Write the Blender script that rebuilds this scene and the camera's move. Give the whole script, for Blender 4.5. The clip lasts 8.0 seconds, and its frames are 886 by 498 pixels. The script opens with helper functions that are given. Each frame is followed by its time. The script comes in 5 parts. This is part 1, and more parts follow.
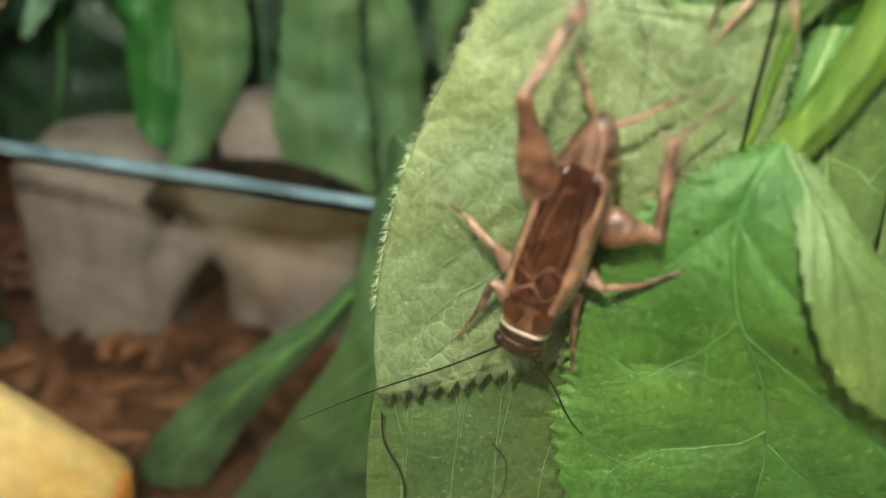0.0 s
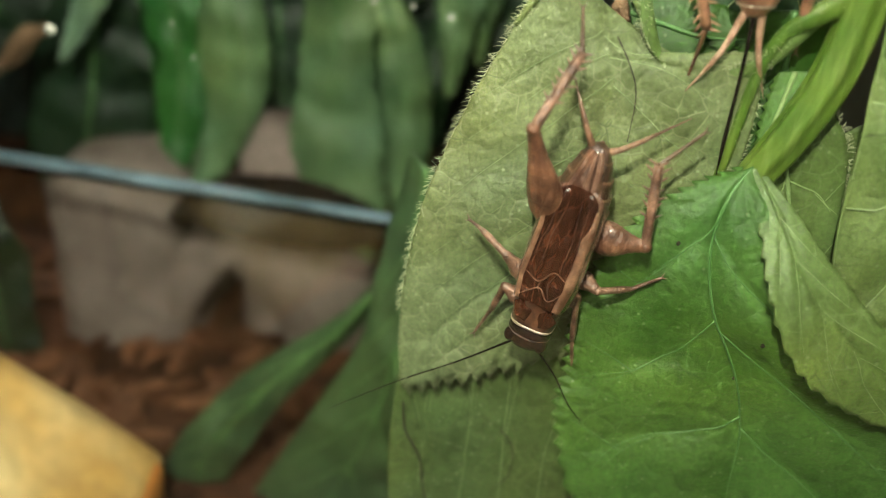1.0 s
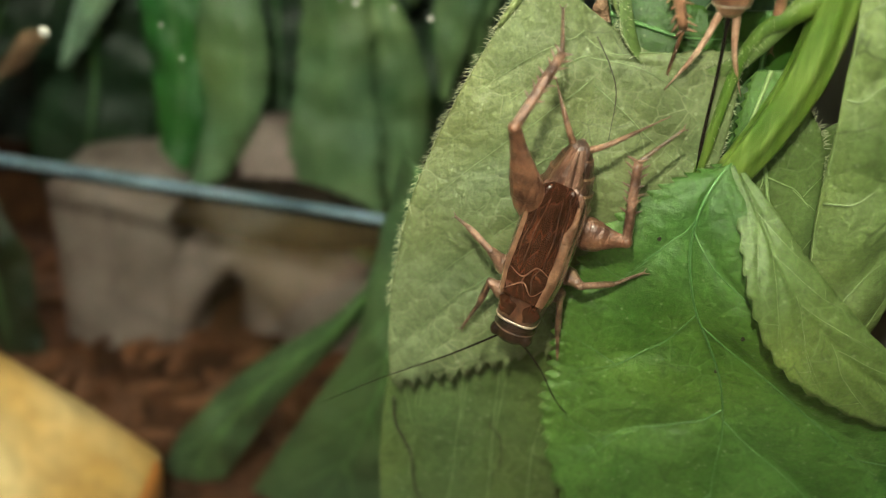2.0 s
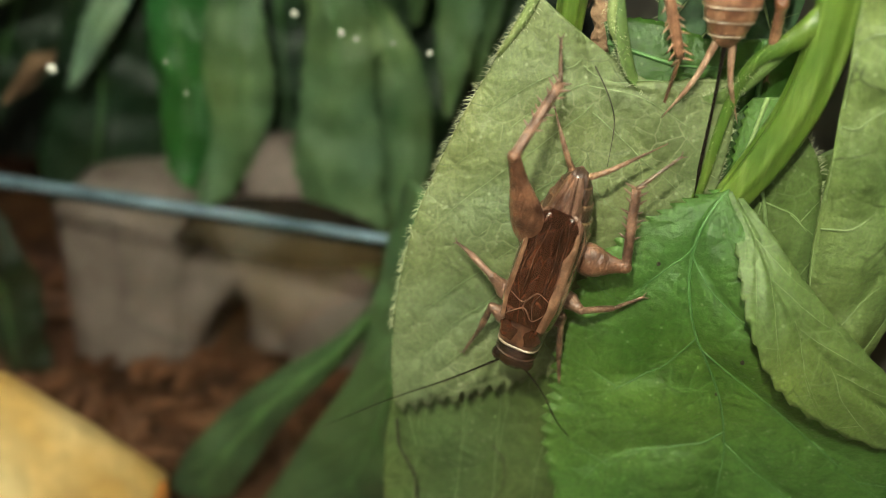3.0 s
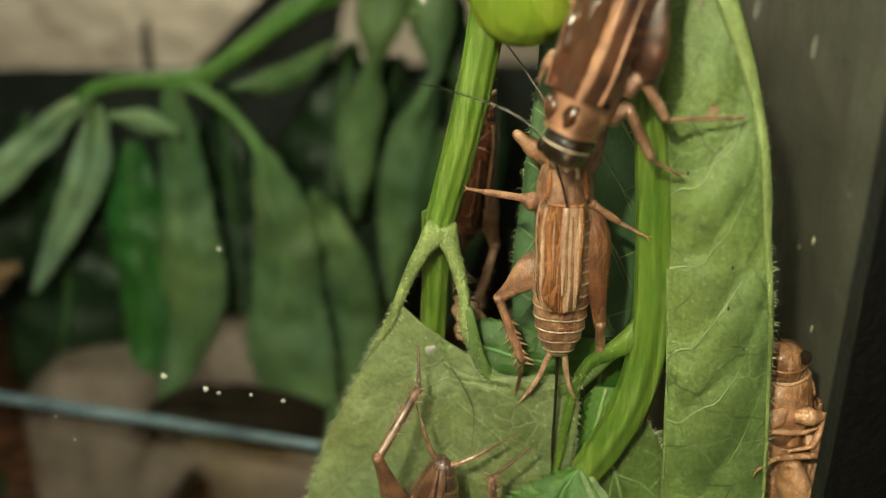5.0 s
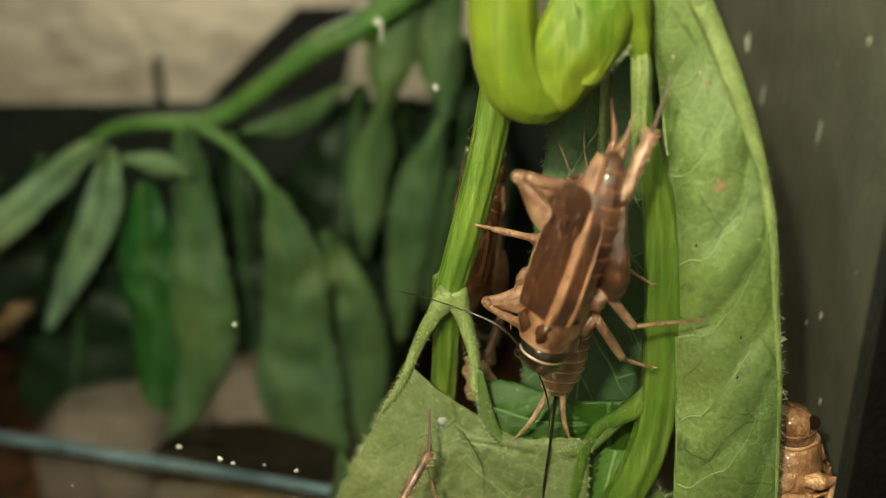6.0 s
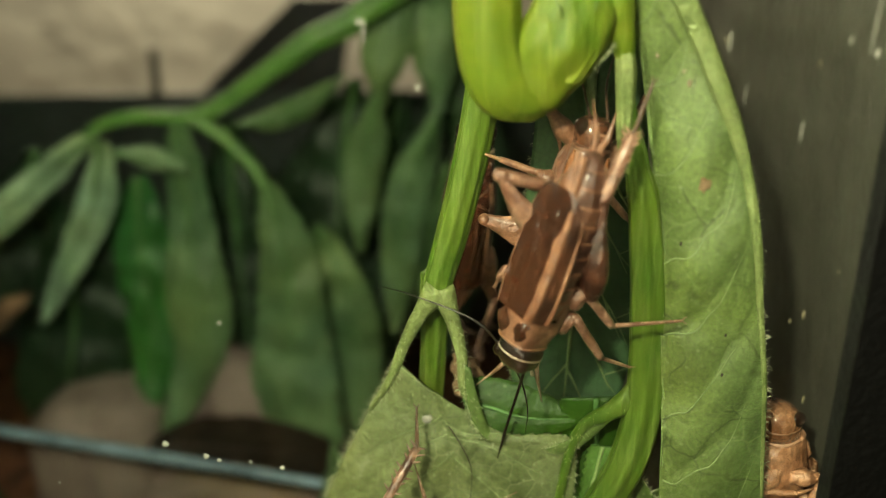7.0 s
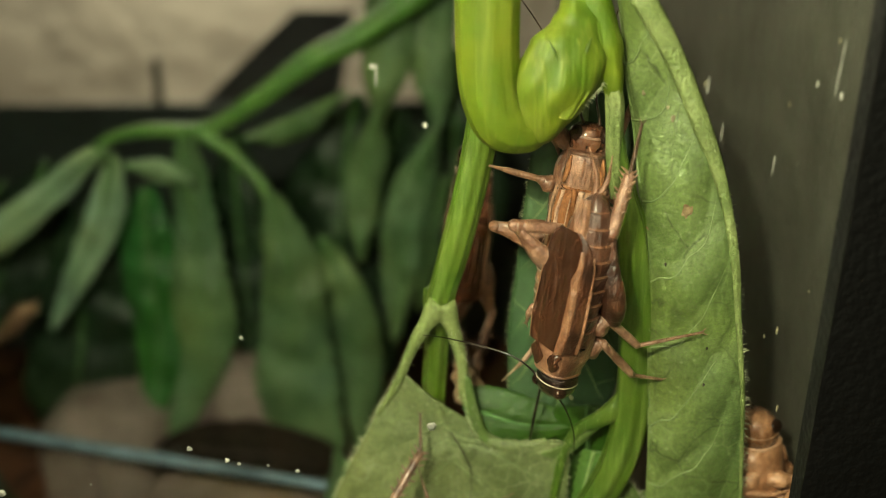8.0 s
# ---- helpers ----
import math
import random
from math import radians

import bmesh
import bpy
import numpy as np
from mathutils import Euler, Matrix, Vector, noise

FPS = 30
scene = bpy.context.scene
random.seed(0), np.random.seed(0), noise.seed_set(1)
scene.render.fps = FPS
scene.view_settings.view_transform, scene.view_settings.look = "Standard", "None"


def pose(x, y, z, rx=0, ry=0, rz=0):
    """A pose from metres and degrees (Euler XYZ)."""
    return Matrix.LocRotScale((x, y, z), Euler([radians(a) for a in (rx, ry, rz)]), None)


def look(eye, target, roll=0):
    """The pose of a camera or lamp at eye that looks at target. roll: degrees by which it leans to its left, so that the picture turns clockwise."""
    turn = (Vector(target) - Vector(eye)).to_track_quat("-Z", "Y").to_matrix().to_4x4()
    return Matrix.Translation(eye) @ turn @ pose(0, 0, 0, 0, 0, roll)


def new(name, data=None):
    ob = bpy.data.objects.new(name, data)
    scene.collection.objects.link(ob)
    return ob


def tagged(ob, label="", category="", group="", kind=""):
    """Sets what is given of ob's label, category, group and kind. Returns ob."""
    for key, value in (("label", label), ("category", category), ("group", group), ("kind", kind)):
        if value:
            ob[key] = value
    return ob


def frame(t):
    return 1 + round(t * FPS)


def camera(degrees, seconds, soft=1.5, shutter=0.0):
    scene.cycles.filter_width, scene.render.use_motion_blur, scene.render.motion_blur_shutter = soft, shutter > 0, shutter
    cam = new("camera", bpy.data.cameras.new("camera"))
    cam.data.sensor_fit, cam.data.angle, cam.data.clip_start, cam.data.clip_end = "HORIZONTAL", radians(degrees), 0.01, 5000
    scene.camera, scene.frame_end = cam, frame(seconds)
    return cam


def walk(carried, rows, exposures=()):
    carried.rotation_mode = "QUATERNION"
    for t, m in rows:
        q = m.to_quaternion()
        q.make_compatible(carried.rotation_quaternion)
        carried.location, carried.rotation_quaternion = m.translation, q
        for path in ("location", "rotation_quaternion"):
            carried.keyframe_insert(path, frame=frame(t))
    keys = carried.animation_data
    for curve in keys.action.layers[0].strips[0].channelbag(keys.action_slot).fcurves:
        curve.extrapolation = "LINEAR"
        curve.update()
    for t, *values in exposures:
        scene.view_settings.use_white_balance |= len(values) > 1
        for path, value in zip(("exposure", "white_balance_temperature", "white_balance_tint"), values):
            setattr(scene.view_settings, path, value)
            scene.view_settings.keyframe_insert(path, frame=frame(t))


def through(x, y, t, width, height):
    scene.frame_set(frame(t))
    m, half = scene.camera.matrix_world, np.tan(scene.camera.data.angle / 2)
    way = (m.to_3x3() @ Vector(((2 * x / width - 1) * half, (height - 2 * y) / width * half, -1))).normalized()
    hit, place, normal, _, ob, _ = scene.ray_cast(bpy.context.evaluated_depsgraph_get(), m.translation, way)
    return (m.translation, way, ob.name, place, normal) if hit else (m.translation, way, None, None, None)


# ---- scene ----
cam = camera(56.0, 8.0, soft=0.8)
# a close-up lens with a shallow focus on the crickets behind the glass
cam.data.dof.use_dof = True
cam.data.dof.focus_distance = 0.0725
cam.data.dof.aperture_fstop = 16.5
METRES, EYE, BACK, TILT, LEAN, TURN = 0.058, 0.100, -0.0460, -30.2, -2.0, -0.56
ROWS = [
    (0.0, 0.0000, 0.0000, 0.0000, 0.00, 0.00, 0.00),
    (0.5, 0.0128, -0.1120, -0.0088, -0.86, 0.48, -0.02),
    (1.0, -0.0366, -0.1790, -0.0146, -0.38, 1.18, -0.41),
    (1.5, -0.0141, -0.2032, -0.0265, -0.11, 1.45, -0.29),
    (3.0, -0.0008, -0.2238, -0.0049, 0.43, 2.22, 0.07),
    (3.5, 0.0918, -0.2655, 0.1059, 0.71, 3.51, 1.24),
    (4.0, 0.1685, -0.3341, 0.1846, 0.92, 5.34, 1.61),
    (4.5, 0.1817, -0.3908, 0.2670, 0.92, 6.99, 2.02),
    (5.0, 0.2130, -0.4053, 0.2938, 0.87, 8.30, 2.28),
    (6.5, 0.2086, -0.4410, 0.3815, 1.47, 9.73, 2.16),
    (7.0, 0.2316, -0.4378, 0.3721, 1.37, 8.97, 2.18),
    (7.5, 0.2327, -0.4883, 0.3762, 1.71, 8.63, 2.15),
    (8.0, 0.2215, -0.5376, 0.3844, 0.99, 9.08, 2.15),
]
walk(cam, [(t, pose(0, BACK, EYE, TILT, LEAN, TURN) @ pose(METRES * x, METRES * y, METRES * z, 90 + pitch, roll, yaw)) for t, x, y, z, yaw, pitch, roll in ROWS],
     ((0.0, 0.38, 5950, 7), (0.5, 0.15, 6050, 7), (1.0, -0.02, 6200, 7), (3.0, -0.12, 6250, 7), (3.5, -0.14, 6300, 7), (4.0, -0.30, 6500, 6),
      (4.5, -0.46, 6700, 3), (5.0, -0.55, 6850, 1), (6.5, -0.64, 7100, -3), (7.0, -0.65, 7100, -3), (8.0, -0.78, 7100, -3)))

# ---- light ----
world = bpy.data.worlds.new("room_dusk")
scene.world = world
world.use_nodes = True
world.node_tree.nodes["Background"].inputs[0].default_value = (0.9, 0.85, 0.75, 1)
world.node_tree.nodes["Background"].inputs[1].default_value = 0.002


def area_lamp(name, eye, target, size, watts, colour):
    data = bpy.data.lights.new(name, "AREA")
    data.shape, data.size, data.energy, data.color = "DISK", size, watts, colour
    ob = new(name, data)
    ob.matrix_world = look(eye, target)
    return ob


area_lamp("lamp_light", (-0.022, -0.088, 0.178), (0.015, 0.01, 0.085), 0.006, 0.262, (1.0, 0.96, 0.74))
# added fill lamp without a known source, brightens the cream board behind the tank
area_lamp("wall_board_fill", (-0.12, 0.36, 0.30), (-0.12, 0.48, 0.02), 0.06, 1.7, (1.0, 0.92, 0.78))

# ---- tools ----
MM = 0.001


def spline(points, n):
    """n places on a smooth curve through the points."""
    p = np.array(points, float)
    if len(p) == 2:
        s = np.linspace(0, 1, n)[:, None]
        return p[0] * (1 - s) + p[1] * s
    q = np.vstack([2 * p[0] - p[1], p, 2 * p[-1] - p[-2]])
    out = []
    for s in np.linspace(0, len(p) - 1, n):
        i = min(int(s), len(p) - 2)
        t = s - i
        a, b, c, d = q[i], q[i + 1], q[i + 2], q[i + 3]
        out.append(0.5 * (2 * b + (c - a) * t + (2 * a - 5 * b + 4 * c - d) * t * t + (3 * b - a - 3 * c + d) * t ** 3))
    return np.array(out)


def along(values, n):
    """A profile of a few values, smoothly widened to n."""
    v = np.array(values, float)
    x = np.linspace(0, len(v) - 1, n)
    i = np.clip(x.astype(int), 0, len(v) - 2)
    t = x - i
    t = t * t * (3 - 2 * t)
    return v[i] * (1 - t) + v[i + 1] * t


def unit(v):
    v = np.array(v, float)
    return v / (np.linalg.norm(v) + 1e-12)


class Shape:
    """Vertices and faces in millimetres."""

    def __init__(self):
        self.v, self.f = [], []

    def grid(self, rows, close=False):
        """Faces over a grid of places; close joins the last column to the first."""
        rows = np.array(rows)
        a, b = rows.shape[:2]
        o = len(self.v)
        self.v += [tuple(p) for p in rows.reshape(-1, 3)]
        for i in range(a - 1):
            for j in range(b if close else b - 1):
                k = (j + 1) % b
                self.f.append((o + i * b + j, o + i * b + k, o + (i + 1) * b + k, o + (i + 1) * b + j))
        return o, a, b

    def tube(self, points, radii, n=14, seg=8, flat=1.0, up=(0, 0, 1), ridges=0, ridge=0.0):
        """A round or flattened tapered tube with closed ends."""
        c = spline(points, n)
        r = along(radii, n)
        rows = []
        u = unit(up)
        for i in range(n):
            d = unit(c[min(i + 1, n - 1)] - c[max(i - 1, 0)])
            s = np.cross(d, u)
            if np.linalg.norm(s) < 0.05:
                s = np.cross(d, (1, 0.2, 0))
            s = unit(s)
            w = unit(np.cross(s, d))
            u = w
            a = np.arange(seg) * 2 * math.pi / seg
            k = r[i] * (1 + ridge * np.cos(ridges * a)) if ridges else np.full(seg, r[i])
            rows.append(c[i] + np.outer(k * np.cos(a), s) + np.outer(k * np.sin(a) * flat, w))
        o, m, b = self.grid(rows, True)
        self.f.append(tuple(range(o + b - 1, o - 1, -1)))
        self.f.append(tuple(range(o + (m - 1) * b, o + m * b)))
        return self

    def loft(self, stations, seg=20, power=2.4):
        """Rings (x, y, z, half width, half height) along x, of a rounded section."""
        a = np.arange(seg) * 2 * math.pi / seg
        ca, sa = np.cos(a), np.sin(a)
        sy = np.sign(ca) * np.abs(ca) ** (2 / power)
        sz = np.sign(sa) * np.abs(sa) ** (2 / power)
        rows = [np.c_[np.full(seg, x), y + w * sy, z + h * sz] for x, y, z, w, h in stations]
        o, m, b = self.grid(rows, True)
        self.f.append(tuple(range(o + b - 1, o - 1, -1)))
        self.f.append(tuple(range(o + (m - 1) * b, o + m * b)))
        return self

    def ball(self, centre, radii, seg=14, turn=None):
        c = np.array(centre, float)
        rows = []
        for i in range(seg // 2 + 1):
            t = math.pi * min(max(i / (seg // 2), 0.01), 0.99)
            a = np.arange(seg) * 2 * math.pi / seg
            p = np.c_[np.cos(a) * math.sin(t) * radii[0], np.sin(a) * math.sin(t) * radii[1], np.full(seg, -math.cos(t)) * radii[2]]
            if turn is not None:
                p = p @ np.array(turn).T
            rows.append(c + p)
        o, m, b = self.grid(rows, True)
        self.f.append(tuple(range(o + b - 1, o - 1, -1)))
        self.f.append(tuple(range(o + (m - 1) * b, o + m * b)))
        return self

    def box(self, lo, hi, bevel=0.0):
        (x0, y0, z0), (x1, y1, z1) = lo, hi
        o = len(self.v)
        self.v += [(x, y, z) for x in (x0, x1) for y in (y0, y1) for z in (z0, z1)]
        self.f += [tuple(o + i for i in q) for q in ((0, 1, 3, 2), (4, 6, 7, 5), (0, 4, 5, 1), (2, 3, 7, 6), (0, 2, 6, 4), (1, 5, 7, 3))]
        return self


def mesh_of(name, shape, material, smooth=True):
    me = bpy.data.meshes.new(name)
    me.from_pydata([(x * MM, y * MM, z * MM) for x, y, z in shape.v], [], shape.f)
    bm = bmesh.new()
    bm.from_mesh(me)
    bmesh.ops.recalc_face_normals(bm, faces=bm.faces)
    bm.to_mesh(me)
    bm.free()
    for p in me.polygons:
        p.use_smooth = smooth
    me.materials.append(material)
    return me


def part(name, shape, material, parent=None, label="", smooth=True):
    """One mesh object, under a thing or under a part of it."""
    ob = new(name, mesh_of(name, shape, material, smooth))
    if parent is not None:
        ob.parent = parent
    if label:
        ob["label"] = label
    return ob


# ---- materials ----
def material(name):
    m = bpy.data.materials.new(name)
    m.use_nodes = True
    nt = m.node_tree
    return m, nt, nt.nodes["Principled BSDF"]


def noise_node(nt, scale, detail=4.0, rough=0.55, kind="Object"):
    co = nt.nodes.new("ShaderNodeTexCoord")
    n = nt.nodes.new("ShaderNodeTexNoise")
    n.inputs["Scale"].default_value = scale
    n.inputs["Detail"].default_value = detail
    n.inputs["Roughness"].default_value = rough
    nt.links.new(co.outputs[kind], n.inputs["Vector"])
    return n


def ramp(nt, source, stops):
    r = nt.nodes.new("ShaderNodeValToRGB")
    e = r.color_ramp.elements
    while len(e) < len(stops):
        e.new(0.5)
    for k, (at, col) in zip(e, stops):
        k.position = at
        k.color = (*col, 1)
    nt.links.new(source, r.inputs[0])
    return r


def mix(nt, fac, a, b, kind="MIX"):
    n = nt.nodes.new("ShaderNodeMix")
    n.data_type, n.blend_type = "RGBA", kind
    if isinstance(fac, float):
        n.inputs[0].default_value = fac
    else:
        nt.links.new(fac, n.inputs[0])
    for slot, s in ((6, a), (7, b)):
        if isinstance(s, tuple):
            n.inputs[slot].default_value = (*s, 1)
        else:
            nt.links.new(s, n.inputs[slot])
    return n.outputs[2]


def bump(nt, bsdf, height, strength, distance):
    b = nt.nodes.new("ShaderNodeBump")
    b.inputs["Strength"].default_value = strength
    b.inputs["Distance"].default_value = distance
    nt.links.new(height, b.inputs["Height"])
    nt.links.new(b.outputs[0], bsdf.inputs["Normal"])


def leaf_material(name, dark, light, net, rough=0.5, through=0.25, cell=330.0, netting=0.5, relief=0.35, specks=0.0, crack=0.55):
    """A leaf: blotches, a fine net of veins and light that shines through."""
    m, nt, b = material(name)
    blot = noise_node(nt, 95.0, 5.0)
    fine = noise_node(nt, 2400.0, 4.0, 0.7)
    base = ramp(nt, blot.outputs[0], ((0.3, dark), (0.7, light))).outputs[0]
    broad = noise_node(nt, 42.0, 2.0)
    tint = ramp(nt, broad.outputs[0], ((0.32, (0.86, 0.94, 1.12)), (0.68, (1.16, 1.06, 0.84)))).outputs[0]
    base = mix(nt, 1.0, base, tint, "MULTIPLY")
    grain = ramp(nt, fine.outputs[0], ((0.3, (0.62, 0.62, 0.62)), (0.7, (1.28, 1.28, 1.28)))).outputs[0]
    base = mix(nt, 0.8, base, grain, "MULTIPLY")
    vo = nt.nodes.new("ShaderNodeTexVoronoi")
    vo.feature = "DISTANCE_TO_EDGE"
    vo.inputs["Scale"].default_value = cell
    warp = nt.nodes.new("ShaderNodeVectorMath")
    warp.operation = "MULTIPLY_ADD"
    warp.inputs[1].default_value = (0.0012, 0.0012, 0.0012)
    wn = noise_node(nt, 420.0, 2.0)
    co = nt.nodes.new("ShaderNodeTexCoord")
    nt.links.new(wn.outputs["Color"], warp.inputs[0])
    nt.links.new(co.outputs["Object"], warp.inputs[2])
    nt.links.new(warp.outputs[0], vo.inputs["Vector"])
    line = ramp(nt, vo.outputs["Distance"], ((0.0, (1, 1, 1)), (0.055, (0, 0, 0)))).outputs[0]
    cells = nt.nodes.new("ShaderNodeTexVoronoi")
    cells.inputs["Scale"].default_value = cell * 0.5
    nt.links.new(warp.outputs[0], cells.inputs["Vector"])
    tone = ramp(nt, cells.outputs["Color"], ((0.2, (0.9, 0.9, 0.9)), (0.8, (1.06, 1.06, 1.06)))).outputs[0]
    base = mix(nt, 1.0, base, tone, "MULTIPLY")
    patch = noise_node(nt, 160.0, 2.0)
    keep = ramp(nt, patch.outputs[0], ((0.42, (0, 0, 0)), (0.66, (netting, netting, netting)))).outputs[0]
    line = mix(nt, 1.0, line, keep, "MULTIPLY")
    base = mix(nt, line, base, net)
    seams = nt.nodes.new("ShaderNodeTexVoronoi")
    seams.feature = "DISTANCE_TO_EDGE"
    seams.inputs["Scale"].default_value = cell * 0.62
    nt.links.new(warp.outputs[0], seams.inputs["Vector"])
    crease = ramp(nt, seams.outputs["Distance"], ((0.0, (1, 1, 1)), (0.035, (0, 0, 0)))).outputs[0]
    where = noise_node(nt, 230.0, 2.0)
    rare = ramp(nt, where.outputs[0], ((0.68 - 0.26 * crack, (0, 0, 0)), (0.80 - 0.26 * crack, (crack, crack, crack)))).outputs[0]
    base = mix(nt, mix(nt, 1.0, crease, rare, "MULTIPLY"), base, tuple(c * 0.45 for c in dark))
    if specks:
        sp = nt.nodes.new("ShaderNodeTexVoronoi")
        sp.inputs["Scale"].default_value = 1100.0
        nt.links.new(co.outputs["Object"], sp.inputs["Vector"])
        dots = ramp(nt, sp.outputs["Distance"], ((0.10, (1, 1, 1)), (0.22, (0, 0, 0)))).outputs[0]
        some = ramp(nt, sp.outputs["Color"], ((0.5, (0, 0, 0)), (0.62, (specks, specks, specks)))).outputs[0]
        base = mix(nt, mix(nt, 1.0, dots, some, "MULTIPLY"), base, (0.42, 0.47, 0.30))
    nt.links.new(base, b.inputs["Base Color"])
    b.inputs["Roughness"].default_value = rough
    h = nt.nodes.new("ShaderNodeMath")
    h.operation = "MULTIPLY_ADD"
    h.inputs[1].default_value = 0.6
    nt.links.new(fine.outputs[0], h.inputs[0])
    mid = noise_node(nt, 480.0, 3.0, 0.6)
    h2 = nt.nodes.new("ShaderNodeMath")
    h2.operation = "MULTIPLY_ADD"
    h2.inputs[1].default_value = 1.1
    nt.links.new(mid.outputs[0], h2.inputs[0])
    nt.links.new(vo.outputs["Distance"], h2.inputs[2])
    nt.links.new(h2.outputs[0], h.inputs[2])
    bump(nt, b, h.outputs[0], relief, 0.0006)
    tr = nt.nodes.new("ShaderNodeBsdfTranslucent")
    warm = mix(nt, 1.0, base, (1.0, 1.25, 0.5), "MULTIPLY")
    nt.links.new(warm, tr.inputs[0])
    ms = nt.nodes.new("ShaderNodeMixShader")
    ms.inputs[0].default_value = through
    nt.links.new(b.outputs[0], ms.inputs[1])
    nt.links.new(tr.outputs[0], ms.inputs[2])
    nt.links.new(ms.outputs[0], nt.nodes["Material Output"].inputs[0])
    return m


def speckled(name, dark, light, scale=300.0, rough=0.4, relief=0.2, spread=(0.35, 0.65), coat=0.0, see=0.0, metal=0.0):
    """A mottled surface: two tones at one scale, grain at a finer one."""
    m, nt, b = material(name)
    a = noise_node(nt, scale, 4.0)
    f = noise_node(nt, scale * 7, 3.0)
    base = ramp(nt, a.outputs[0], ((spread[0], dark), (spread[1], light))).outputs[0]
    grain = ramp(nt, f.outputs[0], ((0.3, (0.75, 0.75, 0.75)), (0.7, (1.15, 1.15, 1.15)))).outputs[0]
    nt.links.new(mix(nt, 0.8, base, grain, "MULTIPLY"), b.inputs["Base Color"])
    b.inputs["Roughness"].default_value = rough
    b.inputs["Coat Weight"].default_value = coat
    b.inputs["Coat Roughness"].default_value = 0.15
    b.inputs["Transmission Weight"].default_value = see
    b.inputs["Metallic"].default_value = metal
    bump(nt, b, f.outputs[0], relief, 0.3 / scale)
    return m


UNDERSIDE = leaf_material("leaf_underside", (0.094, 0.132, 0.046), (0.180, 0.218, 0.090), (0.28, 0.31, 0.17), 0.50, 0.12, 520.0, 0.6, 0.5, 0.32)
YELLOWISH = leaf_material("leaf_yellowish", (0.075, 0.125, 0.028), (0.115, 0.175, 0.045), (0.17, 0.22, 0.08), 0.5, 0.15, 480.0, 0.55, 0.55, 0.35)
UPPER = leaf_material("leaf_upper", (0.042, 0.112, 0.016), (0.090, 0.182, 0.034), (0.12, 0.22, 0.06), 0.36, 0.12, 430.0, 0.6, 0.5, 0.22)
PALE = leaf_material("leaf_pale", (0.075, 0.128, 0.030), (0.13, 0.195, 0.055), (0.19, 0.26, 0.10), 0.45, 0.12, 420.0, 0.5, 0.42, 0.2)
PUCKERED = leaf_material("leaf_puckered", (0.086, 0.136, 0.034), (0.158, 0.216, 0.064), (0.23, 0.29, 0.12), 0.42, 0.12, 330.0, 0.4, 0.5, 0.2, 0.8)
# far green greyed and raised to carry the haze on the glass
FARLEAF = leaf_material("leaf_far", (0.066, 0.142, 0.054), (0.150, 0.245, 0.108), (0.12, 0.2, 0.08), 0.5, 0.2, 200.0, 0.3, 0.3)
# far leaf green turned near-black to hold the shade behind the branch
FARSHADED = leaf_material("leaf_far_shaded", (0.005, 0.019, 0.006), (0.011, 0.037, 0.010), (0.04, 0.1, 0.03), 0.5, 0.15, 200.0, 0.3, 0.3)
BRIGHTFAR = leaf_material("leaf_far_bright", (0.024, 0.125, 0.02), (0.05, 0.19, 0.036), (0.08, 0.2, 0.05), 0.45, 0.2, 200.0, 0.3, 0.3)
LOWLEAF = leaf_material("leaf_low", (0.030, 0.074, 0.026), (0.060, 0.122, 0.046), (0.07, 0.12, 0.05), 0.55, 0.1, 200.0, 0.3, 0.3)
# pale leaf green, raised further in colour for glass haze and weak lamplight
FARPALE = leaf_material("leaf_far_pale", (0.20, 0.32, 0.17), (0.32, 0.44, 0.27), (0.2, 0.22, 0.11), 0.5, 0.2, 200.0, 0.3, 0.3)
# deep leaf green, darkened further for the shade its small leaves lie in
DEEPSHADED = leaf_material("leaf_deep_shaded", (0.016, 0.056, 0.004), (0.034, 0.092, 0.008), (0.06, 0.13, 0.02), 0.34, 0.1, 430.0, 0.5, 0.42, 0.2)
VEIN = speckled("leaf_vein", (0.17, 0.26, 0.085), (0.26, 0.35, 0.14), 500.0, 0.5)
VEINDIM = speckled("leaf_vein_dim", (0.14, 0.205, 0.07), (0.20, 0.265, 0.105), 500.0, 0.5)
VEINDARK = speckled("leaf_vein_green", (0.055, 0.145, 0.033), (0.088, 0.19, 0.052), 500.0, 0.45)
PETIOLE = speckled("petiole_skin", (0.12, 0.165, 0.045), (0.20, 0.245, 0.085), 350.0, 0.55, 0.4)
HAIR = speckled("leaf_hair", (0.42, 0.46, 0.26), (0.55, 0.58, 0.36), 500.0, 0.6)


